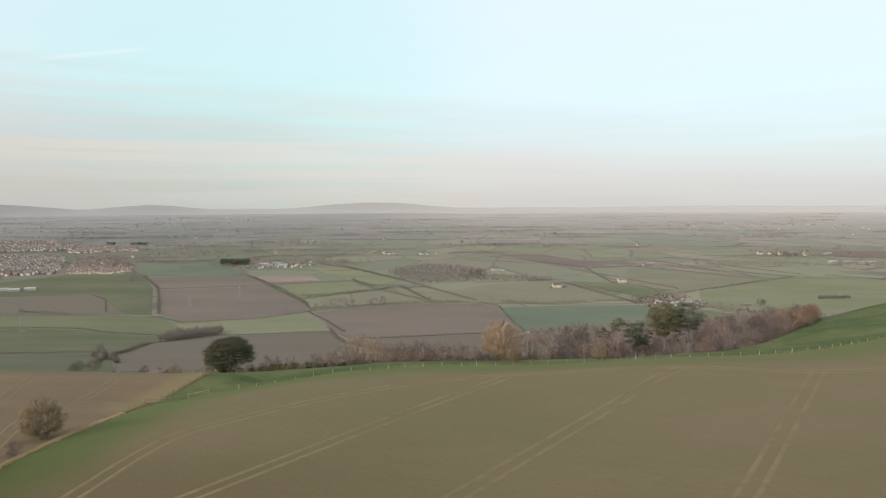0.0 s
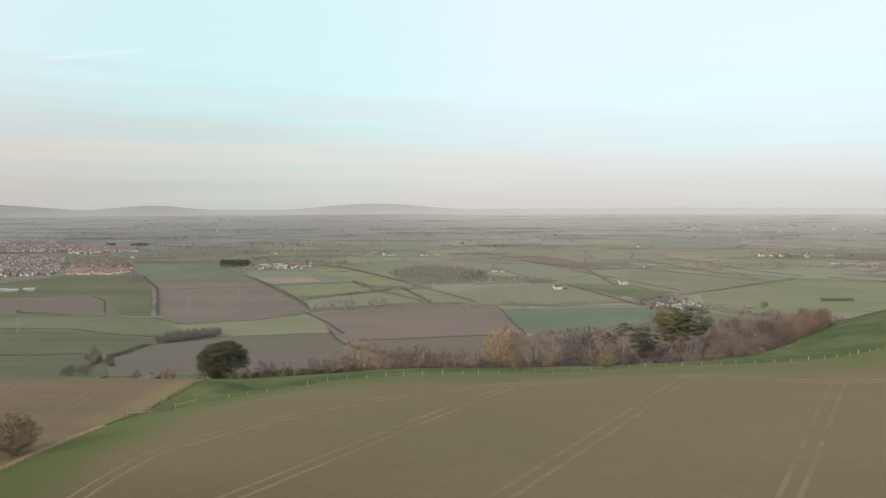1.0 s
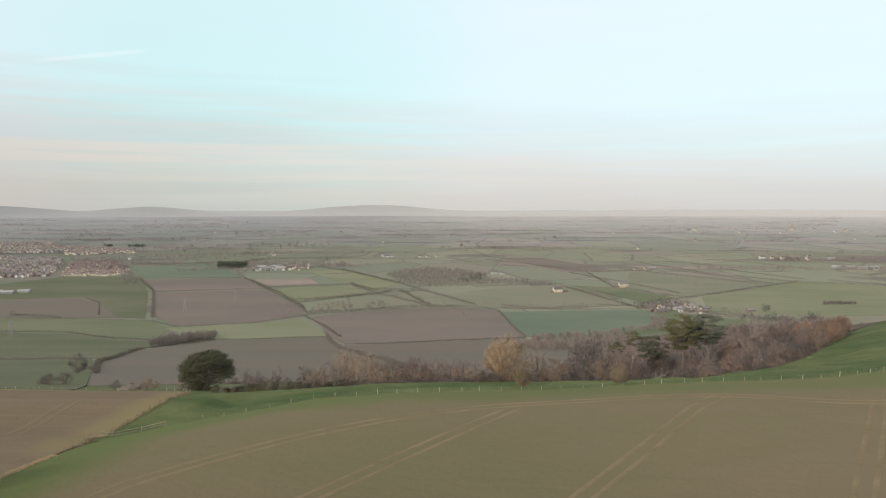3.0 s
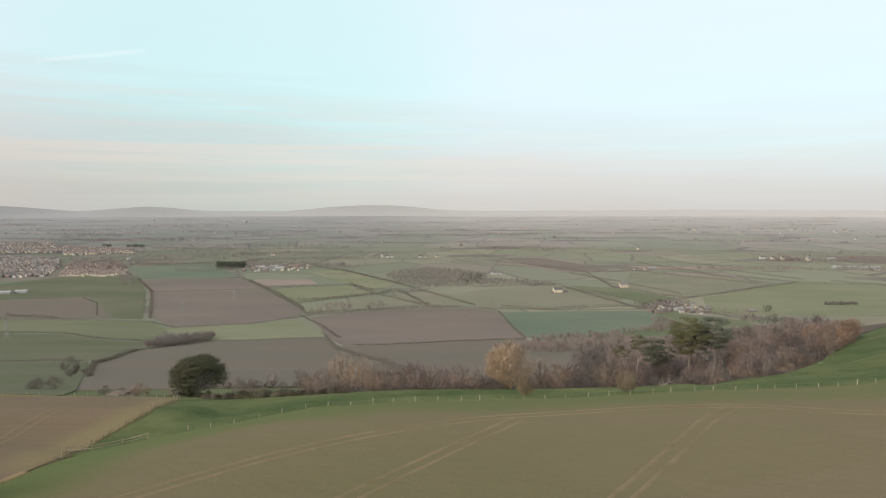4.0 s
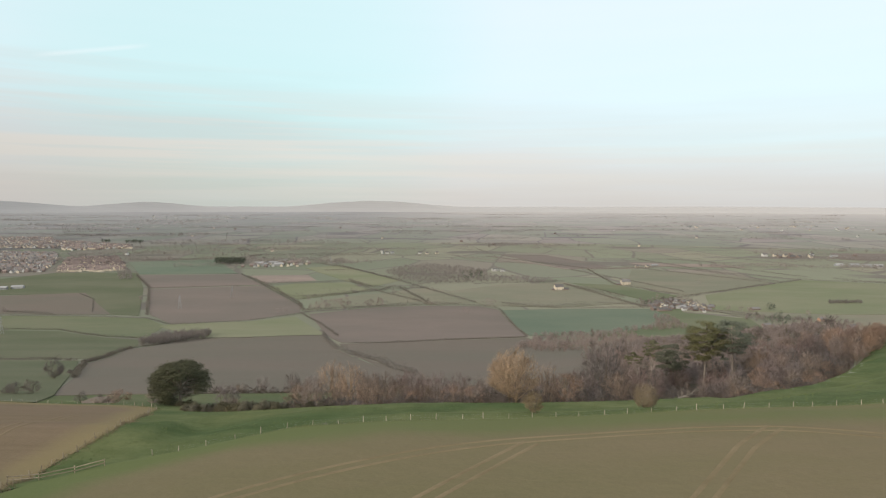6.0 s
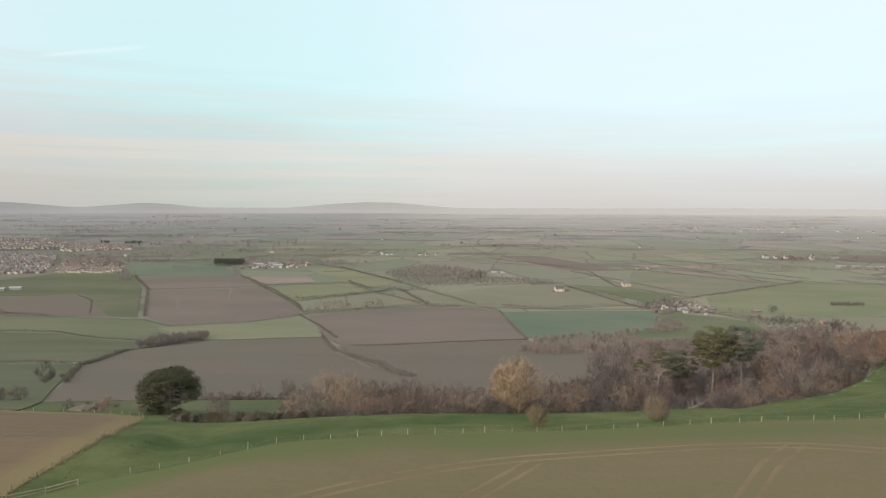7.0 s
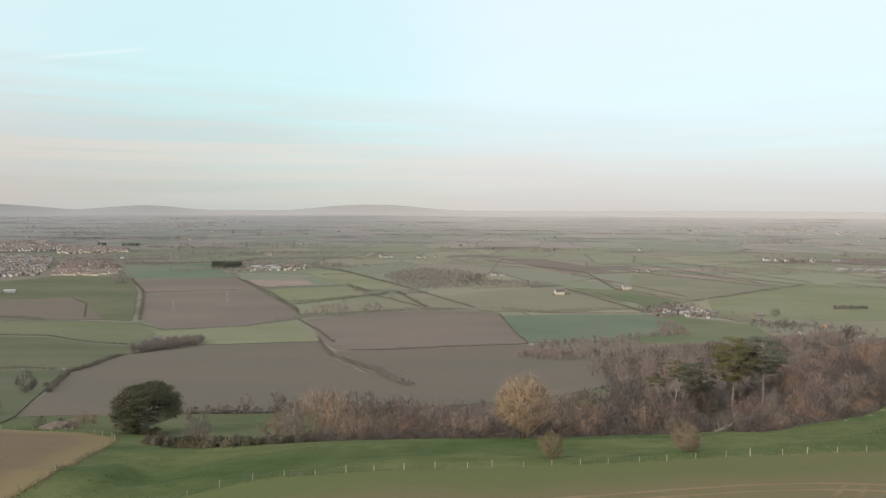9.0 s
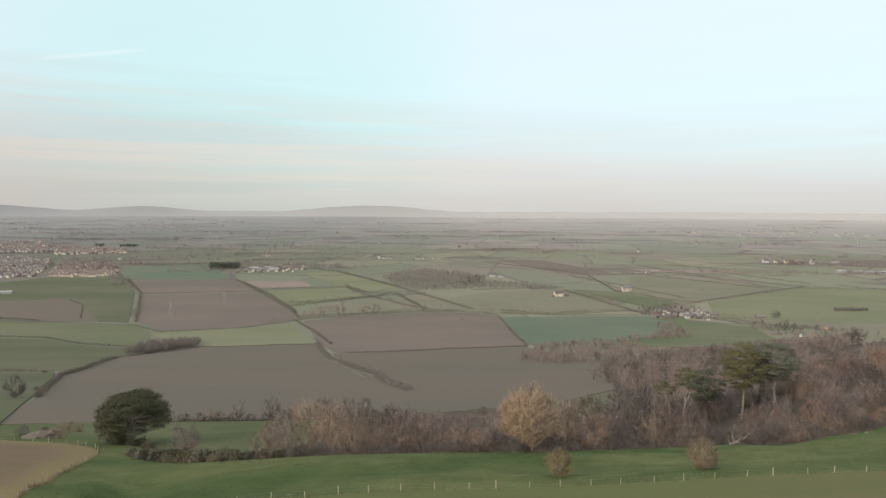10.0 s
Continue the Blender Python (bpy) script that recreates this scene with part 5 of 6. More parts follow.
HEDGES = [
    ([(-760, 1018), (-679, 1005), (-564, 1001), (-446, 980), (-380, 916), (-282, 956), (-226, 1025), (-215, 1049)], 2.4, 0.02),
    ([(-650, 872), (-505, 863), (-411, 798), (-352, 777)], 2.4, 0.0),
    ([(-172, 328), (-262, 495), (-310, 655), (-300, 802)], 2.0, 0.03),
    ([(-288, 784), (-231, 791), (-142, 814)], 1.4, 0.04), ([(-151, 832), (-105, 663), (-49, 524), (-15, 374)], 3.6, 0.06),
    ([(-226, 1037), (-174, 931), (-127, 804)], 2.8, 0.03), ([(-100, 736), (-1, 768), (104, 796)], 2.2, 0.0), ([(-84, 250), (-62, 253), (-41, 255), (-10, 269)], 0.9, 0.05),
    ([(-224, 1067), (-117, 1107), (-22, 1128), (66, 1123), (94, 1086)], 4.0, 0.04), ([(96, 1086), (104, 796)], 2.6, 0.02),
    ([(105, 1124), (206, 1094), (351, 1103)], 3.2, 0.03), ([(-753, 1588), (-611, 1347), (-458, 1009)], 4.0, 0.07),
    ([(-506, 1619), (-387, 1398), (-241, 1111)], 3.2, 0.04), ([(-611, 1347), (-387, 1398), (-208, 1463)], 2.2, 0.02),
    ([(-208, 1463), (-141, 1322), (-38, 1166)], 4.0, 0.05), ([(-296, 1848), (-101, 1486), (58, 1155)], 4.0, 0.04),
    ([(-266, 1189), (-140, 1313), (-27, 1368)], 4.2, 0.05), ([(71, 1428), (279, 1474)], 3.2, 0.04),
    ([(269, 1422), (344, 1109)], 4.2, 0.04), ([(395, 1755), (379, 1415), (468, 1246)], 3.0, 0.03),
    ([(412, 1194), (655, 1373), (839, 1508), (992, 1448), (1080, 1381)], 3.8, 0.04), ([(629, 2064), (723, 1663), (839, 1508)], 3.6, 0.03),
    ([(510, 1837), (729, 1473)], 3.6, 0.03), ([(148, 2182), (410, 1755), (597, 1807)], 3.6, 0.03),
    ([(-976, 1993), (-658, 2065), (-625, 2204), (-288, 2291)], 6.0, 0.06), ([(434, 1061), (483, 1002), (548, 965)], 3.0, 0.03),
    ([(-640, 583), (-400, 540), (-342, 532), (-278, 514)], 2.4, 0.03), ([(-708, 1046), (-609, 1018)], 3.5, 0.05),
    ([(-389, 1430), (-289, 1450), (-211, 1483)], 3.4, 0.05), ([(-279, 1218), (-239, 1242), (-180, 1276), (-136, 1304), (-107, 1352)], 4.6, 0.10),
    ([(-222, 1041), (-173, 1062), (-124, 1104), (-75, 1121), (-31, 1147), (34, 1144)], 4.2, 0.08), ([(-217, 1494), (-147, 1366), (-92, 1367), (-51, 1235), (-24, 1147)], 4.2, 0.09),
    ([(-378, 1931), (-240, 1745), (-92, 1480)], 3.8, 0.06), ([(-312, 1704), (-238, 1730)], 3.2, 0.03), ([(-469, 1561), (-337, 1318), (-251, 1142), (-226, 1061)], 3.6, 0.06),
    ([(-432, 2200), (-320, 2222), (-221, 2260)], 4.0, 0.05), ([(295, 1349), (343, 1221)], 2.6, 0.02), ([(275, 1402), (315, 1335), (351, 1238)], 3.4, 0.05),
    ([(346, 1728), (412, 1551), (487, 1304)], 3.0, 0.03), ([(106, 1150), (137, 1134), (181, 1111), (260, 1137)], 4.0, 0.08), ([(277, 1154), (317, 1144), (363, 1135)], 3.6, 0.06),
    ([(444, 1076), (488, 1029), (500, 1002), (535, 993), (555, 971)], 3.2, 0.06), ([(638, 1830), (712, 1642), (764, 1472)], 3.2, 0.02), ([(786, 1880), (834, 1713), (887, 1566)], 3.2, 0.02),
    ([(726, 2077), (869, 1906)], 3.6, 0.04), ([(-707, 1262), (-640, 1190), (-560, 1040)], 2.0, 0.02), ([(935, 1541), (990, 1455), (1080, 1381)], 3.6, 0.03)]
for i, (ln, ht, tr) in enumerate(HEDGES):
    near = math.hypot(*ln[0]) < 900
    close = math.hypot(*ln[0]) < 480
    ht, tr = (ht, tr) if near else (ht * 1.1, tr * 1.6)
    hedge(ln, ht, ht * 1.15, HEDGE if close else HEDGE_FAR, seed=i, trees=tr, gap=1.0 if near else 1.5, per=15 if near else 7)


def crowns(name, spots, material, label, category, seed, per=26, leaf=1.3):
    """Many far trees as one stretch of woodland: each a ragged crown of twig faces over a stem."""
    rng = np.random.default_rng(seed)
    pts, sz = [], []
    for x, y, h, w in spots:
        for _ in range(per):
            d = rng.normal(size=3)
            d /= np.linalg.norm(d)
            q = rng.uniform(0.55, 1.0)
            p, k = spot(x + d[0] * w * 0.5 * q, y + d[1] * w * 0.5 * q, max(0.2, h * (0.56 + 0.44 * d[2] * q)))
            pts.append(p)
            sz.append(k * leaf * rng.uniform(0.6, 1.3))
        for i in range(3):
            p, k = spot(x, y, h * 0.15 * (i + 0.5))
            pts.append(p)
            sz.append(k * h * 0.16)
    return tagged(new(name, card_mesh(name, pts, sz, material, rng)), label, category, kind="stuff")


def fill(poly, gap, h, seed):
    rng = np.random.default_rng(seed)
    xs, ys = [p[0] for p in poly], [p[1] for p in poly]
    out = []
    for y in np.arange(min(ys), max(ys), gap):
        for x in np.arange(min(xs), max(xs), gap):
            px, py = x + rng.uniform(-0.5, 0.5) * gap, y + rng.uniform(-0.5, 0.5) * gap
            if inside(poly, px, py):
                hh = rng.uniform(*h)
                out.append((px, py, hh, hh * rng.uniform(0.6, 0.95)))
    return out


crowns("woodland", fill([(-150, 1660), (-92, 1480), (-60, 1440), (-20, 1415), (26, 1432), (80, 1455), (178, 1464), (244, 1436), (262, 1480), (180, 1560), (112, 1590), (118, 1690), (60, 1800), (-40, 1880), (-110, 1800)], 11, (5, 12), 3), WOODS_FAR,
       "bare wood round a white house", "woodland", 3, 40, 1.5)
crowns("evergreens", fill([(30, 1500), (60, 1470), (110, 1530), (120, 1620), (90, 1700), (50, 1640)], 17, (7, 13), 4), EVERGREEN, "dark evergreens in the bare wood", "trees", 4, 60, 1.2)
crowns("evergreens", fill([(-1445, 2905), (-1372, 2910), (-1395, 2990), (-1465, 2985)], 13, (12, 16), 14), EVERGREEN, "dark conifer block beyond the estate", "trees", 14, 20, 3.0)
crowns("evergreens", fill([(-1582, 2945), (-1530, 2950), (-1550, 3010), (-1602, 3005)], 13, (12, 16), 15), EVERGREEN, "dark conifer block beyond the estate", "trees", 15, 20, 3.0)
crowns("evergreens", [(471, 930, 17, 9), (477, 922, 19, 10), (482, 915, 15, 9), (488, 905, 12, 8), (539, 1068, 13, 13), (545, 1072, 12, 11), (466, 938, 12, 8)] + [(492, 958, 15, 8), (500, 962, 17, 9), (508, 955, 13, 7), (550, 1090, 13, 11), (557, 1092, 11, 9), (352, 1120, 12, 6)], EVERGREEN, "dark conifers by the farmhouse", "trees", 7, 90, 1.2)
crowns("scrub", fill([(685, 1151), (747, 1152), (764, 1180), (706, 1180)], 4.5, (3, 5.5), 8), HEDGE_FAR, "small clump of dark scrub in a pasture", "scrub", 8, 40, 1.2)
crowns("evergreens", fill([(-664, 1880), (-584, 1884), (-602, 1960), (-690, 1955)], 8, (17, 20), 9), EVERGREEN, "dark conifer plantation by the village", "trees", 9, 44, 2.2)
crowns("scrub", fill([(-222, 1058), (-228, 1160), (-172, 1205), (-152, 1112)], 14, (4, 9), 41) + fill([(-140, 1110), (-134, 1187), (-112, 1210), (-99, 1122)], 11, (4, 8), 42), WOODS, "scrubby bushes over an old pasture", "scrub", 41, 44, 1.1)
crowns("trees", [(-177, 1123, 10, 9), (-161, 1123, 9, 9), (-244, 1184, 8, 8), (-97, 1284, 9, 9), (-249, 1031, 12, 12), (-174, 1282, 8, 10), (-262, 1036, 9, 10), (406, 1223, 9, 8), (475, 1077, 9, 9), (492, 1068, 8, 10), (500, 1058, 8, 9), (475, 974, 9, 10), (489, 1020, 9, 10), (577, 1022, 9, 10), (567, 968, 9, 10)], WOODS,
       "bare hedgerow trees in the middle distance", "trees", 43, 90, 1.1)
crowns("trees", [(38, 1032, 12, 15), (80, 1124, 15, 14), (88, 1120, 13, 12), (566, 1420, 13, 16), (-20, 1130, 9, 10), (-548, 1180, 9, 10), (-700, 1040, 9, 9)], WOODS, "lone bare field trees", "trees", 10, 110, 1.2)


def far_country():
    """Hedgerow trees, hedges and woods out to the horizon."""
    rng = np.random.default_rng(77)
    lone, woods, faint, last = [], [], [], []
    for _ in range(220):
        r, a = 1900 * (3.4 ** rng.random()), radians(rng.uniform(-41, 41))
        x, y = CX + r * math.sin(a), CY + r * math.cos(a)
        h = rng.uniform(6, 12)
        lone.append((x, y, h, h * rng.uniform(0.7, 1.1)))
    for _ in range(230):
        r, a = 1900 * (7.0 ** rng.random()), radians(-41 + 82 * rng.random() ** 1.35)
        x, y = CX + r * math.sin(a), CY + r * math.cos(a)
        if r < 3600 and a > -0.15 and rng.random() < 0.55:
            continue
        ln, wd, t = rng.uniform(80, 380) * (r / 3000) ** 0.6, rng.uniform(14, 55), rng.uniform(-0.3, 0.3)
        for _ in range(int(22 + ln * wd / (150 if r < 3000 else 240))):
            u, v = rng.uniform(-ln, ln), rng.normal() * wd * 0.6
            h = rng.uniform(8, 14)
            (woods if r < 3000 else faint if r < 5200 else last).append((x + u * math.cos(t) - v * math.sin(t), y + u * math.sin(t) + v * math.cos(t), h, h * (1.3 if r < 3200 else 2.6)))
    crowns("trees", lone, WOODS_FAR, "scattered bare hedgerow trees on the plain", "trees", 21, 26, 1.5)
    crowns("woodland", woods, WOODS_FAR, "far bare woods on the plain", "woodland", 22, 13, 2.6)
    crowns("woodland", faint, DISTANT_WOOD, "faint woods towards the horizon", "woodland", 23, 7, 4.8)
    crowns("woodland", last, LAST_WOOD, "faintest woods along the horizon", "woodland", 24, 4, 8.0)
    for i in range(520):
        r, a = 1950 * (4.4 ** rng.random()), radians(rng.uniform(-41, 41))
        x, y = CX + r * math.sin(a), CY + r * math.cos(a)
        t = 0.35 + rng.normal() * 0.12 + (math.pi / 2 if rng.random() < 0.35 else 0)
        ln = rng.uniform(90, 340) * (1 if r < 3000 else 1.5)
        q = [(x + ln * math.cos(t) * u, y + ln * math.sin(t) * u + 8 * math.sin(3 * u + i)) for u in (-1, -0.4, 0.3, 1)]
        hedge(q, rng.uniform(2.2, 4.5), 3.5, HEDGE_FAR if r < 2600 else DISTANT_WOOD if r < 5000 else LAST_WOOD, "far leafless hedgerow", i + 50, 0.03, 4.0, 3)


# the farther the woods, the paler: distance haze painted into their base colours
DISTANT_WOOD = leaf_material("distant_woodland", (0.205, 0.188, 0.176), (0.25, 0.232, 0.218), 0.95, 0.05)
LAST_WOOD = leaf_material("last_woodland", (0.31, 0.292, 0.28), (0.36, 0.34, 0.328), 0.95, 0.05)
far_country()


# ---------------------------------------------------------------- fences
def post_mesh(h, w, slant, material=None):
    bm = bmesh.new()
    bmesh.ops.create_cone(bm, cap_ends=True, segments=7, radius1=w * 0.55, radius2=w * 0.47, depth=h + 0.3)
    for v in bm.verts:
        v.co.z += (h + 0.3) / 2 - 0.3
        if v.co.z > h * 0.8:
            v.co.z += v.co.x * slant
    me = bpy.data.meshes.new("post")
    bm.to_mesh(me)
    bm.free()
    me.materials.append(material or POST)
    return me


POSTS = [post_mesh(1.12, 0.12, 0.5), post_mesh(1.22, 0.13, -0.3), post_mesh(1.04, 0.11, 0.2), post_mesh(1.30, 0.16, 0.0)]


OLD_POSTS = [post_mesh(1.12, 0.12, 0.5, POST_DARK), post_mesh(1.22, 0.13, -0.3, POST_DARK), post_mesh(1.04, 0.11, 0.2, POST_DARK), post_mesh(1.30, 0.16, 0.0, POST_DARK)]


def fence(line, gap, label, seed, wires=3, scale=1.0, posts=None):
    rng = np.random.default_rng(seed)
    pts = along(line, gap)
    root = tagged(new("fence"), label, "fence")
    tops = []
    for i, (x, y, a) in enumerate(pts):
        posts = posts or POSTS
        o = new("post", posts[3] if i % 9 == 4 else posts[rng.integers(3)])
        o.parent = root
        x, y = x + rng.uniform(-0.35, 0.35), y + rng.uniform(-0.1, 0.1)
        p = spot(x, y)[0]
        lean = (rng.normal() * 0.05, rng.normal() * 0.05, rng.uniform(0, 6))
        o.matrix_local = Matrix.LocRotScale(p, Euler(lean), (scale, scale, scale * rng.uniform(0.92, 1.08)))
        tops.append(p)
    for w in range(wires):
        pc = Pieces()
        for a, b in zip(tops, tops[1:]):
            up = Vector((0, 0, 0.3 + 0.35 * w))
            pc.tube(a + up, b + up, 0.003, 0.003, 3)
        part("wire", pc.mesh("wire", WIRE), root)
    return root, tops


def rail(root, a, b, ha, hb):
    pc = Pieces()
    pc.tube(a + Vector((0, 0, ha)), b + Vector((0, 0, hb)), 0.075, 0.065, 6)
    part("rail", pc.mesh("rail", POST_DARK), root)


MAIN = [p for p in FENCE if p[0] > -43]
fence(MAIN, 4.0, "long post and wire fence of weathered wooden posts", 1)
fence([p for p in WEST_FENCE if p[1] < 181], 2.7, "old post and wire fence beside the stubbly field", 2, scale=1.05, posts=OLD_POSTS)
fence([p for p in WEST_FENCE if p[1] >= 181 and p[0] > -150], 5.5, "post and wire fence at the field's lower end", 3)
GATE, tops = fence([(-56.6, 117.2), (-53.1, 118.8), (-49.7, 120.3), (-46.0, 121.8)], 3.75, "short rail fence of rough poles at the field corner", 4, wires=0, scale=1.1, posts=OLD_POSTS)
for a, b in zip(tops, tops[1:]):
    rail(GATE, a, b, 1.0, 1.05)
    rail(GATE, a, b, 0.55, 0.6)




def tufts(name, line, width, n, size, material, label, seed):
    """Rough grass along a line."""
    rng = np.random.default_rng(seed)
    pts = along(line, 0.5)
    pc = Pieces()
    for _ in range(n):
        x, y, a = pts[rng.integers(len(pts))]
        w = rng.normal() * width * 0.5
        base = spot(x - math.sin(a) * w, y + math.cos(a) * w, 0.02)[0]
        for _ in range(4):
            tip = base + Vector((rng.normal() * 0.25, rng.normal() * 0.25, 1)) * size * rng.uniform(0.6, 1.3)
            pc.tube(base, tip, 0.05, 0, 3)
    tagged(new(name, pc.mesh(name, material)), label, "grass", kind="stuff")


tufts("rough_grass", MAIN, 0.9, 2600, 0.35, TUFT, "rough grass under the fence", 5)
tufts("rough_grass", [p for p in WEST_FENCE if p[1] < 200], 0.9, 1300, 0.32, TUFT, "rough grass under the fence", 6)
def tussocks(name, n, size, material, label, seed):
    """Loose tufts all over the grass strip."""
    rng, pc, done = np.random.default_rng(seed), Pieces(), 0
    while done < n:
        x, y = rng.uniform(-62, 112), rng.uniform(118, 212)
        if not inside(STRIP, x, y) or noise.noise((x * 0.12, y * 0.25, 3)) < rng.uniform(-0.5, 0.4):
            continue
        done += 1
        base = spot(x, y, 0.18)[0]
        for _ in range(3):
            tip = base + Vector((rng.normal() * 0.5, rng.normal() * 0.5, 1)) * size * rng.uniform(0.5, 1.3)
            pc.tube(base, tip, 0.07, 0, 3)
    tagged(new(name, pc.mesh(name, material)), label, "grass", kind="stuff")


tussocks("tussock_grass", 5500, 0.13, TUSSOCK, "rough tufts over the green strip", 12)
tufts("weeds", [(-53.6, 106)] + [p for p in WEST_FENCE if p[1] < 168], 1.2, 1100, 0.38, WEEDS, "brown dead weeds along the old fence", 8)
tufts("dry_grass_bank", [(-57.4, 60), (-56.9, 79), (-55.9, 89), (-54.5, 97), (-53.7, 104)], 0.55, 3200, 0.42, DRY_GRASS, "pale dry grass on the field bank", 7)


# ---------------------------------------------------------------- houses
def box(bm, x0, x1, y0, y1, z0, z1):
    vs = [bm.verts.new((x, y, z)) for z in (z0, z1) for x, y in ((x0, y0), (x1, y0), (x1, y1), (x0, y1))]
    for f in ((3, 2, 1, 0), (4, 5, 6, 7), (0, 1, 5, 4), (1, 2, 6, 5), (2, 3, 7, 6), (3, 0, 4, 7)):
        bm.faces.new([vs[i] for i in f])


def bm_mesh(name, bm, material):
    me = bpy.data.meshes.new(name)
    bm.to_mesh(me)
    bm.free()
    me.materials.append(material)
    return me


def house(name, w, d, eaves, rise, wall, roof, label, chimneys=1, windows=True, category="house"):
    """A gabled house: walls, roof slabs with overhang, chimney, door and windows."""
    root = tagged(new(name), label, category)
    bm = bmesh.new()
    a = [(-w / 2, -d / 2), (w / 2, -d / 2), (w / 2, d / 2), (-w / 2, d / 2)]
    lo, hi = [bm.verts.new((x, y, -0.4)) for x, y in a], [bm.verts.new((x, y, eaves)) for x, y in a]
    g = [bm.verts.new((-w / 2, 0, eaves + rise)), bm.verts.new((w / 2, 0, eaves + rise))]
    for f in ((lo[0], lo[1], hi[1], hi[0]), (lo[2], lo[3], hi[3], hi[2]), (lo[1], lo[2], hi[2], g[1], hi[1]), (lo[3], lo[0], hi[0], g[0], hi[3]), (hi[0], hi[1], g[1], g[0]), (hi[2], hi[3], g[0], g[1])):
        bm.faces.new(f)
    part("wall", bm_mesh("wall", bm, wall), root)
    bm = bmesh.new()
    for s in (-1, 1):
        o, t = 0.35, 0.18
        ey, ez = s * (d / 2 + o), eaves - o * rise / (d / 2)
        q = [bm.verts.new(p) for p in ((-w / 2 - 0.3, ey, ez + 0.03), (w / 2 + 0.3, ey, ez + 0.03), (w / 2 + 0.3, 0, eaves + rise + 0.03), (-w / 2 - 0.3, 0, eaves + rise + 0.03),
                                       (-w / 2 - 0.3, ey, ez + t), (w / 2 + 0.3, ey, ez + t), (w / 2 + 0.3, 0, eaves + rise + t), (-w / 2 - 0.3, 0, eaves + rise + t))]
        for f in ((0, 1, 2, 3), (4, 5, 6, 7), (0, 1, 5, 4), (1, 2, 6, 5), (3, 0, 4, 7)):
            bm.faces.new([q[i] for i in f])
    bmesh.ops.recalc_face_normals(bm, faces=bm.faces[:])
    rf = part("roof", bm_mesh("roof", bm, roof), root)
    for i in range(chimneys):
        bm = bmesh.new()
        x = w * (0.42 if i == 0 else -0.42)
        box(bm, x - 0.4, x + 0.4, -0.35, 0.35, eaves + rise - 0.8, eaves + rise + 1.1)
        part("chimney", bm_mesh("chimney", bm, WALL_BRICK), rf)
    if windows:
        for s in (-1, 1):
            for z in ((1.0, 3.6) if eaves > 4 else (1.0,)):
                for x in (-w * 0.3, w * 0.3):
                    bm = bmesh.new()
                    box(bm, x - 0.65, x + 0.65, s * d / 2 - 0.05, s * d / 2 + 0.05, z, z + 1.15)
                    part("window", bm_mesh("window", bm, GLASS), root)
        bm = bmesh.new()
        box(bm, -0.5, 0.5, -d / 2 - 0.05, -d / 2 + 0.05, 0, 2.05)
        part("door", bm_mesh("door", bm, ROOF_GREY), root)
    return root


H_CREAM = house("house", 10, 7.5, 5.0, 3.0, WALL_CREAM, ROOF_RED, "cream house with a red tiled roof on the estate", 1)
H_CREAM2 = house("house", 14, 8, 5.0, 3.4, WALL_CREAM, ROOF_RED, "long cream house with a red-brown roof", 0)
H_BRICK = house("house", 9, 7.5, 5.0, 2.8, WALL_BRICK, ROOF_RED, "red brick house with a tiled roof", 1)
H_WHITE = house("house", 11, 7, 4.8, 3.0, WALL_WHITE, ROOF_GREY, "white house with a grey slate roof", 1)
H_ORANGE = house("house", 11, 8, 5.0, 3.6, WALL_ORANGE, ROOF_GREY, "orange brick house with a steep gable", 1)
H_GREY = house("house", 9, 7, 4.8, 2.8, WALL_CREAM, ROOF_GREY, "pale house with a grey roof", 1)
BARN = house("barn", 24, 13, 5.0, 2.8, SHEET, SHEET, "long farm shed with a pale sheet roof", 0, False, "barn")
H_DARK = house("house", 10, 7, 4.6, 3.0, WALL_BRICK, ROOF_GREY, "dark brick house with a grey slate roof", 1)
BARN2 = house("barn", 16, 9, 3.6, 2.6, WALL_BRICK, ROOF_GREY, "low brick barn with a grey roof", 0, False, "barn")
FARMHOUSE = house("farmhouse", 15, 9, 6.0, 4.2, WALL_CREAM, ROOF_GREY, "cream stone farmhouse among fields", 2)
put(H_CREAM, -1000, 1712, 1.0, 0.1)
put(H_CREAM2, -960, 1705, 1.0, 0.3)
put(H_BRICK, -1190, 1730, 1.0, 0.4)
put(H_WHITE, 138, 1702, 1.2, 0.2)
put(H_ORANGE, 560, 962, 0.8, 0.4)
put(H_GREY, -1150, 1760, 1.0, 0.8)
put(H_DARK, 350, 1075, 0.9, 0.8)
put(BARN, 405, 1098, 0.7, 0.5)
put(BARN2, 362, 1066, 1.0, 0.2)
put(FARMHOUSE, 402, 1417, 1.25, 0.1)


def settle(kinds, poly, gap, seed, turn=0.2, size=(0.9, 1.1), as_one=""):
    """Houses in loose rows over a stretch of ground."""
    rng, placed = np.random.default_rng(seed), []
    xs, ys = [p[0] for p in poly], [p[1] for p in poly]
    for y in np.arange(min(ys), max(ys), gap * 1.35):
        for x in np.arange(min(xs), max(xs), gap):
            px, py = x + rng.uniform(-0.25, 0.25) * gap, y + rng.uniform(-0.3, 0.3) * gap
            if inside(poly, px, py) and rng.random() < 0.9:
                one = (kinds[rng.integers(len(kinds))], px, py, rng.uniform(*size), turn + rng.choice((0, 1.57)) + rng.uniform(-0.25, 0.25))
                if as_one:
                    placed.append(one)
                else:
                    at_plan(*one)
    if as_one:
        joined("far_town", placed, as_one, "town")


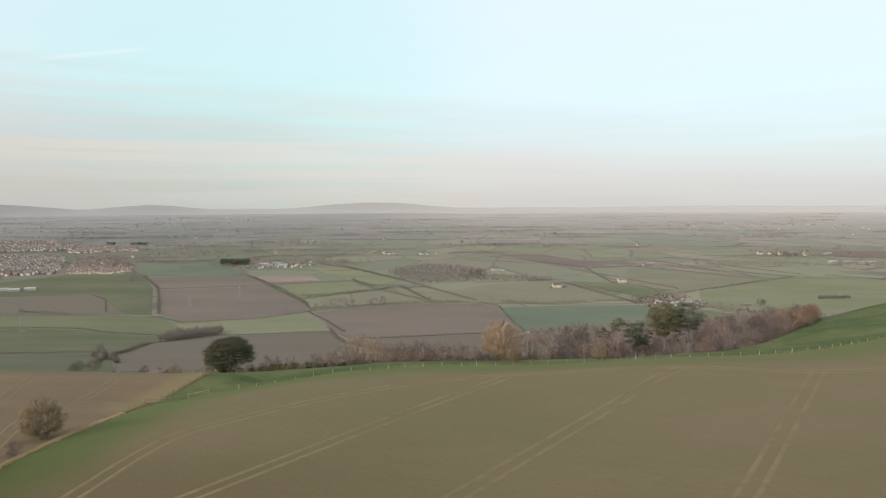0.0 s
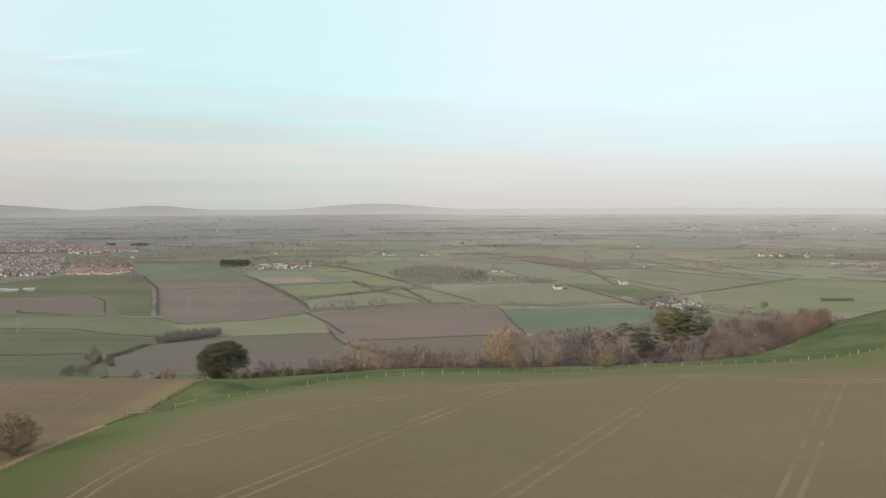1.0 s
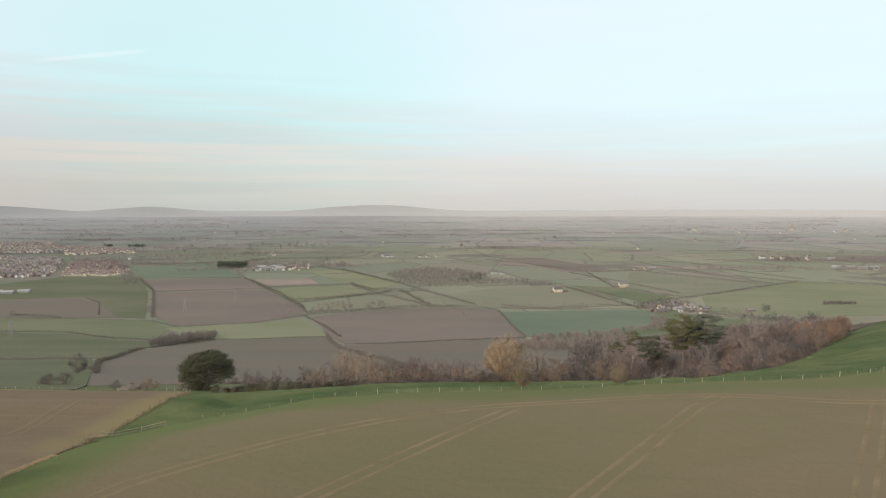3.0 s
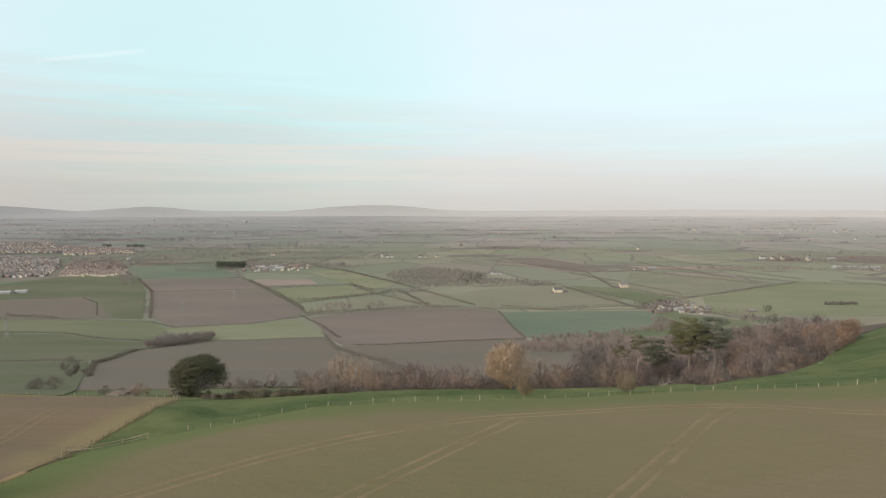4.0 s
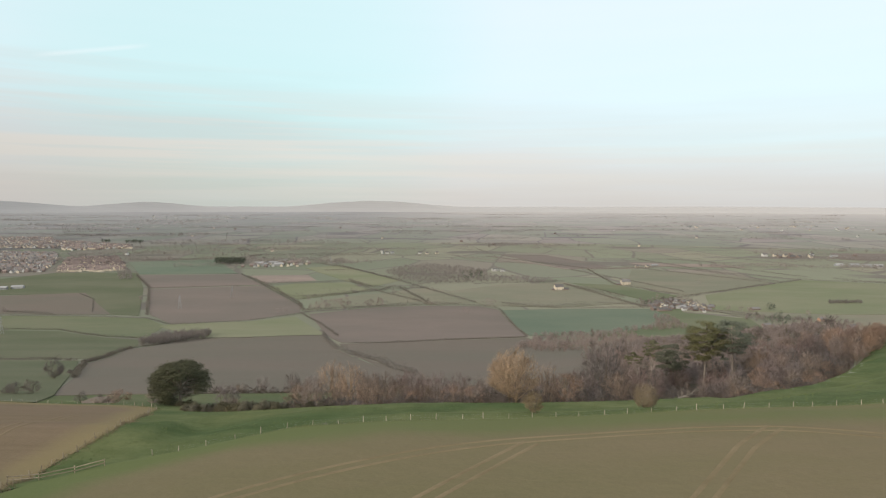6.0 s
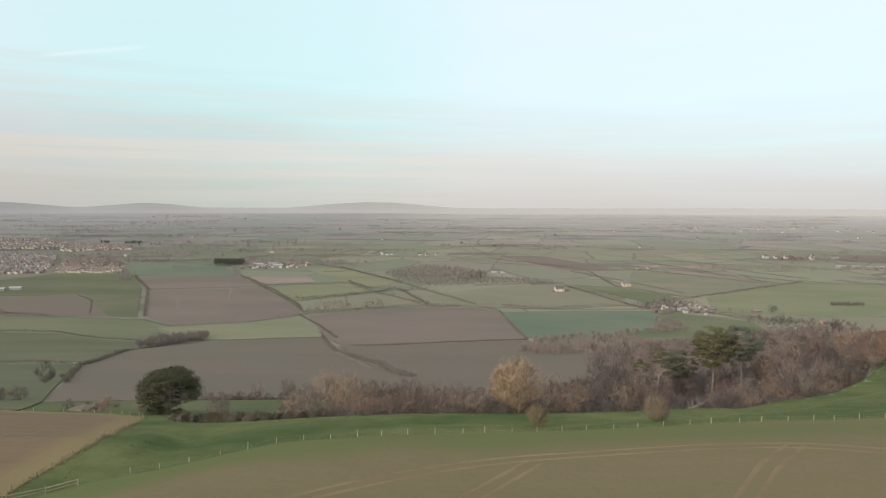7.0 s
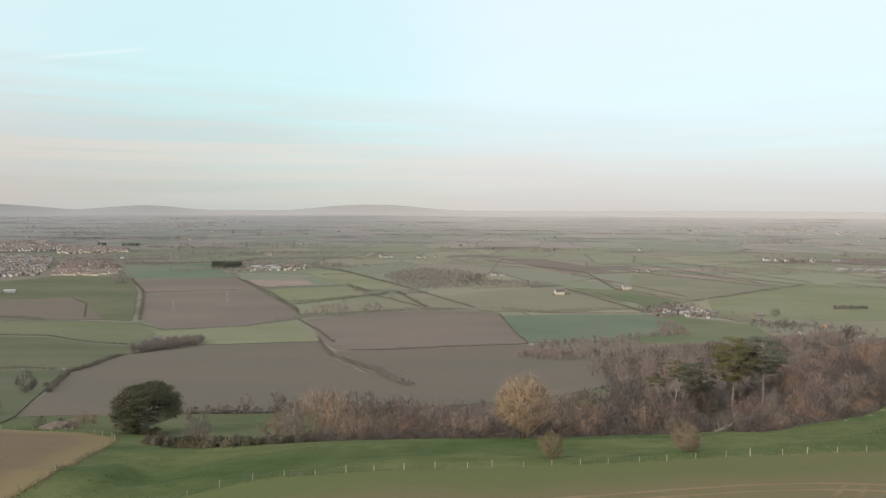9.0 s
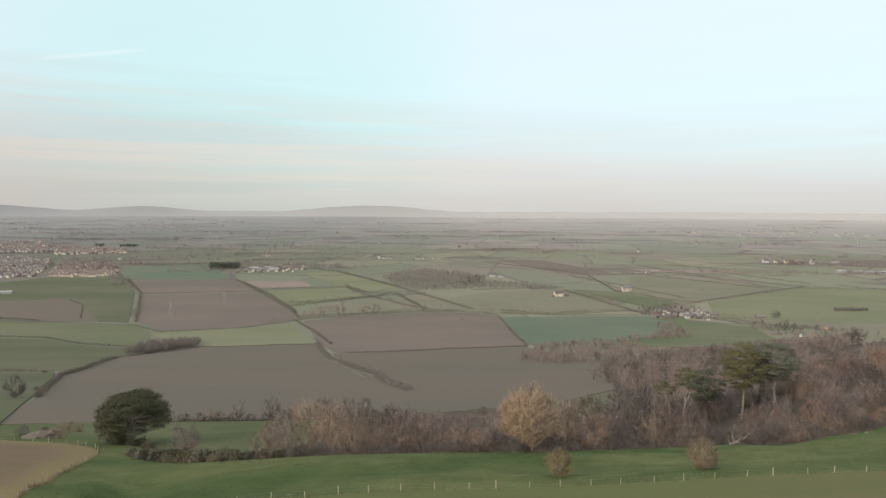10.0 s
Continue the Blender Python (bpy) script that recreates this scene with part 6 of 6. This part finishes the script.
settle([H_CREAM, H_CREAM, H_CREAM2, H_BRICK], [(-1062, 1785), (-991, 1664), (-901, 1654), (-839, 1712), (-882, 1790)], 13.5, 1)
settle([H_CREAM, H_CREAM2, H_BRICK, H_BRICK], [(-1064, 1792), (-1201, 2067), (-1069, 2116), (-884, 1797)], 14.0, 12, as_one="crowded cream and brick houses with red roofs")
settle([H_CREAM, H_CREAM2, H_BRICK, H_WHITE], [(-1798, 3016), (-1342, 2747), (-1233, 2541), (-1429, 2407)], 17, 2, as_one="rows of far cream houses with red roofs")
settle([H_BRICK, H_GREY, H_DARK, H_WHITE], [(-1652, 2339), (-1387, 2297), (-1176, 1966), (-1027, 1650), (-1134, 1620)], 15, 3, as_one="crowded brick and grey-roofed houses")
settle([H_BRICK, H_GREY, H_CREAM, H_WHITE], [(-2377, 3343), (-2069, 3365), (-1745, 2929), (-1543, 2557), (-1800, 2544)], 19, 4, as_one="far crowded town of brick and grey-roofed houses")
settle([H_GREY, H_BRICK, H_WHITE], [(-560, 1790), (-400, 1800), (-380, 1960), (-500, 1980)], 21, 5)
for x, y, t in ((-535, 1880, 0.2), (-500, 1900, 0.3), (-510, 1840, 1.7), (-470, 1850, 0.1)):
    at_plan(BARN, x, y, 1.1, t)
# farms and lone houses
settle([H_DARK, BARN2, H_GREY, H_WHITE, H_DARK], [(348, 1075), (430, 1050), (470, 1120), (440, 1180), (395, 1185), (352, 1115)], 13.5, 6, 0.3, (0.5, 0.85))
crowns("trees", fill([(340, 1080), (420, 1060), (470, 1150), (420, 1215), (340, 1140)], 19, (5, 9), 16), WOODS, "bare trees between the farm buildings", "trees", 16, 40, 1.2)
for ob, x, y, s, t in ((BARN, 428, 1100, 0.7, 1.2), (FARMHOUSE, 240, 1331, 1.2, 0.2), (BARN2, 254, 1332, 0.8, 0.3), (BARN2, 228, 1328, 0.7, 1.4), (BARN2, 388, 1418, 0.7, 0.1),
                       (H_ORANGE, 494, 884, 1.0, 0.9), (H_WHITE, 484, 893, 0.7, 0.3), (BARN2, 486, 903, 0.8, 0.3), (BARN2, 456, 916, 0.7, 0.2), (BARN2, 463, 913, 0.5, 0.8), (BARN2, 520, 1078, 0.9, 0.2),
                       (H_WHITE, 158, 1690, 1.0, 0.3), (H_WHITE, 148, 1712, 0.8, 1.2), (H_WHITE, -198, 2294, 1.2, 0.1), (H_WHITE, -180, 2300, 1.2, 0.4), (H_WHITE, -215, 2310, 1.0, 1.2),
                       (H_WHITE, -80, 2290, 1.2, 0.2), (H_GREY, -55, 2280, 1.1, 0.4), (H_GREY, -20, 2300, 1.1, 0.4), (H_WHITE, 1105, 2200, 1.6, 0.1), (H_DARK, 1130, 2150, 1.4, 0.3), (BARN2, 1165, 2140, 1.5, 0.2), (BARN2, 1200, 2160, 1.4, 0.6), (H_GREY, 1230, 2140, 1.2, 0.3), (BARN, 1330, 2180, 1.0, 0.1), (H_GREY, 1140, 2200, 1.2, 0.3),
                       (H_GREY, 1170, 2190, 1.4, 0.2), (H_BRICK, 1210, 2230, 1.4, 0.6), (H_GREY, 1250, 2180, 1.3, 0.2), (H_WHITE, 1290, 2240, 1.3, 0.4), (BARN, 1150, 1862, 1.0, 0.0),
                       (BARN, 1185, 1850, 1.1, 0.1), (BARN, 1215, 1840, 1.0, 0.05), (BARN, 1245, 1836, 1.0, 0.0), (H_WHITE, 1225, 1800, 1.0, 0.2), (H_GREY, 545, 1800, 1.0, 0.2),
                       (H_GREY, 575, 1805, 1.0, 0.4), (BARN, 610, 1850, 0.8, 0.2), (BARN, -902, 1322, 0.9, 0.3), (BARN, -880, 1340, 0.9, 0.3), (BARN, -930, 1330, 0.9, 0.3),
                       (BARN2, 548, 905, 0.7, 0.5), (BARN2, 566, 900, 0.8, 0.3)):
    at_plan(ob, x, y, s, t)
rng = np.random.default_rng(5)
for _ in range(34):
    at_plan((H_WHITE, H_CREAM, BARN)[rng.integers(3)], rng.uniform(1900, 3300), rng.uniform(4200, 5600), rng.uniform(1.0, 1.7), rng.uniform(0, 3))
for _ in range(16):
    at_plan((H_WHITE, BARN)[rng.integers(2)], rng.uniform(-4400, -2500), rng.uniform(8200, 9600), rng.uniform(1.5, 2.6), rng.uniform(-0.3, 0.3))
for _ in range(22):
    a, r = radians(rng.uniform(-30, 36)), rng.uniform(2300, 5200)
    at_plan((H_WHITE, H_CREAM, H_BRICK)[rng.integers(3)], r * math.sin(a), r * math.cos(a), rng.uniform(1, 1.3), rng.uniform(0, 3))
town = fill([(-1660, 2339), (-1380, 2300), (-1170, 1966), (-1020, 1650), (-1140, 1610)], 27, (5, 9), 8)
town += fill([(-2377, 3343), (-2069, 3365), (-1745, 2929), (-1543, 2557), (-1800, 2544)], 34, (6, 10), 9)
town += fill([(-1090, 1827), (-1201, 2067), (-1069, 2116), (-850, 1740)], 40, (4, 7), 10) + fill([(-860, 1700), (-835, 1720), (-720, 1500), (-745, 1490)], 9, (5, 9), 11)
town += fill([(1080, 2080), (1330, 2080), (1420, 2320), (1080, 2300)], 30, (7, 12), 13)
crowns("trees", town, WOODS_FAR, "bare garden trees among the houses", "trees", 31, 22, 1.8)


def pylon(x, y):
    """A lattice transmission tower."""
    root = holder("pylon", x, y, "grey steel lattice pylon in a ploughed field", "pylon", "pylons")
    H = 23.0
    half = lambda z: 2.1 * (1 - z / H) + 0.35
    for sx in (-1, 1):
        for sy in (-1, 1):
            pc = Pieces()
            pc.tube(Vector((sx * half(0), sy * half(0), -0.3)), Vector((sx * half(H), sy * half(H), H)), 0.14, 0.09, 4)
            part("leg", pc.mesh("leg", STEEL), root)
    pc, z = Pieces(), 0.5
    while z < H - 1:
        z2 = min(H, z + half(z) * 1.5 + 0.5)
        for i in range(4):
            c = [(-1, -1), (1, -1), (1, 1), (-1, 1)]
            (ax, ay), (bx, by) = c[i], c[(i + 1) % 4]
            pc.tube(Vector((ax * half(z), ay * half(z), z)), Vector((bx * half(z2), by * half(z2), z2)), 0.06, 0.06, 3)
            pc.tube(Vector((bx * half(z), by * half(z), z)), Vector((ax * half(z2), ay * half(z2), z2)), 0.06, 0.06, 3)
        z = z2
    part("bracing", pc.mesh("bracing", STEEL), root)
    for z, w in ((14.5, 3.2), (18, 3.8), (21.3, 2.8)):
        pc = Pieces()
        for s in (-1, 1):
            for y0 in (-0.4, 0.4):
                pc.tube(Vector((0, y0, z)), Vector((s * w, 0, z)), 0.09, 0.07, 3)
            pc.tube(Vector((0, 0, z + 1.0)), Vector((s * w, 0, z)), 0.07, 0.07, 3)
        part("cross_arm", pc.mesh("cross_arm", STEEL), root)


for x, y in ((-438, 1084), (-395, 1217), (-553, 820), (-330, 1900)):
    pylon(x, y)

# lanes
VERGE = field_material("grass_verge", (0.215, 0.195, 0.135), (0.19, 0.17, 0.12), 0.3, 0.1, 0.02)
for ln, w in (([(436, 1080), (452, 1062), (520, 1022), (600, 985)], 5.0), ([(-46, 500), (-58, 530), (-109, 660)], 1.3), ([(30, 2260), (180, 2000), (330, 1850)], 14.0)):
    tagged(new("lane", strip_mesh("lane", rounded(ln), w, VERGE if w != 5.0 else LANE, 0.62, 6.0)), "pale farm lane between fields", "lane", kind="structure")


def fallen_tree(x, y):
    root = holder("fallen_tree", x, y, "fallen dead tree with bleached bare limbs", "dead tree", "", 0.72, 0.6)
    rng = np.random.default_rng(3)
    pc = Pieces()
    p = Vector((-3.5, 0, 0.5))
    for i in range(6):
        q = p + Vector((1.2, rng.normal() * 0.15, 0.12))
        pc.tube(p, q, 0.42 - 0.04 * i, 0.38 - 0.04 * i, 7)
        p = q
    part("trunk", pc.mesh("trunk", DEADWOOD), root)
    for i in range(11):
        pc = Pieces()
        p = Vector((-3 + i * 0.65, 0, 0.6))
        d = Vector((rng.normal() * 0.6, rng.normal() * 0.7, rng.uniform(0.3, 1.2))).normalized()
        for j in range(4):
            q = p + d * rng.uniform(0.5, 1.0)
            pc.tube(p, q, 0.13 - 0.025 * j, 0.11 - 0.025 * j, 5)
            p, d = q, (d + Vector(rng.normal(size=3)) * 0.25).normalized()
        part("limb", pc.mesh("limb", DEADWOOD), root)


fallen_tree(53.5, 172)


def spoil_heap(x, y):
    """A low heap of earth and rubble, scrubby on top."""
    rng = np.random.default_rng(9)
    bm = bmesh.new()
    bmesh.ops.create_icosphere(bm, subdivisions=4, radius=1.0)
    for v in bm.verts:
        k = 1 + 0.25 * noise.noise(v.co * 1.7) + 0.12 * noise.noise(v.co * 5)
        v.co = Vector((v.co.x * 4.2 * k, v.co.y * 2.6 * k, max(-0.3, v.co.z * 2.0 * k)))
    root = holder("spoil_heap", x, y, "low heap of grey-brown earth and rubble", "earth heap", turn=0.3)
    part("mound", bm_mesh("mound", bm, EARTH), root)
    for i in range(14):
        bm = bmesh.new()
        bmesh.ops.create_icosphere(bm, subdivisions=1, radius=rng.uniform(0.25, 0.6))
        for v in bm.verts:
            v.co *= 1 + 0.3 * noise.noise(v.co * 3 + Vector((i, 0, 0)))
        st = part("stone", bm_mesh("stone", bm, DEADWOOD), root)
        a = rng.uniform(0, 6.28)
        st.location = (math.cos(a) * rng.uniform(3.2, 4.6), math.sin(a) * rng.uniform(1.8, 3.0), 0.15)


EARTH = plain_material("bare_earth", (0.11, 0.09, 0.075), (0.18, 0.155, 0.13), 0.9, 0.95, 0.1, 0.0)
spoil_heap(-97.8, 214.1)
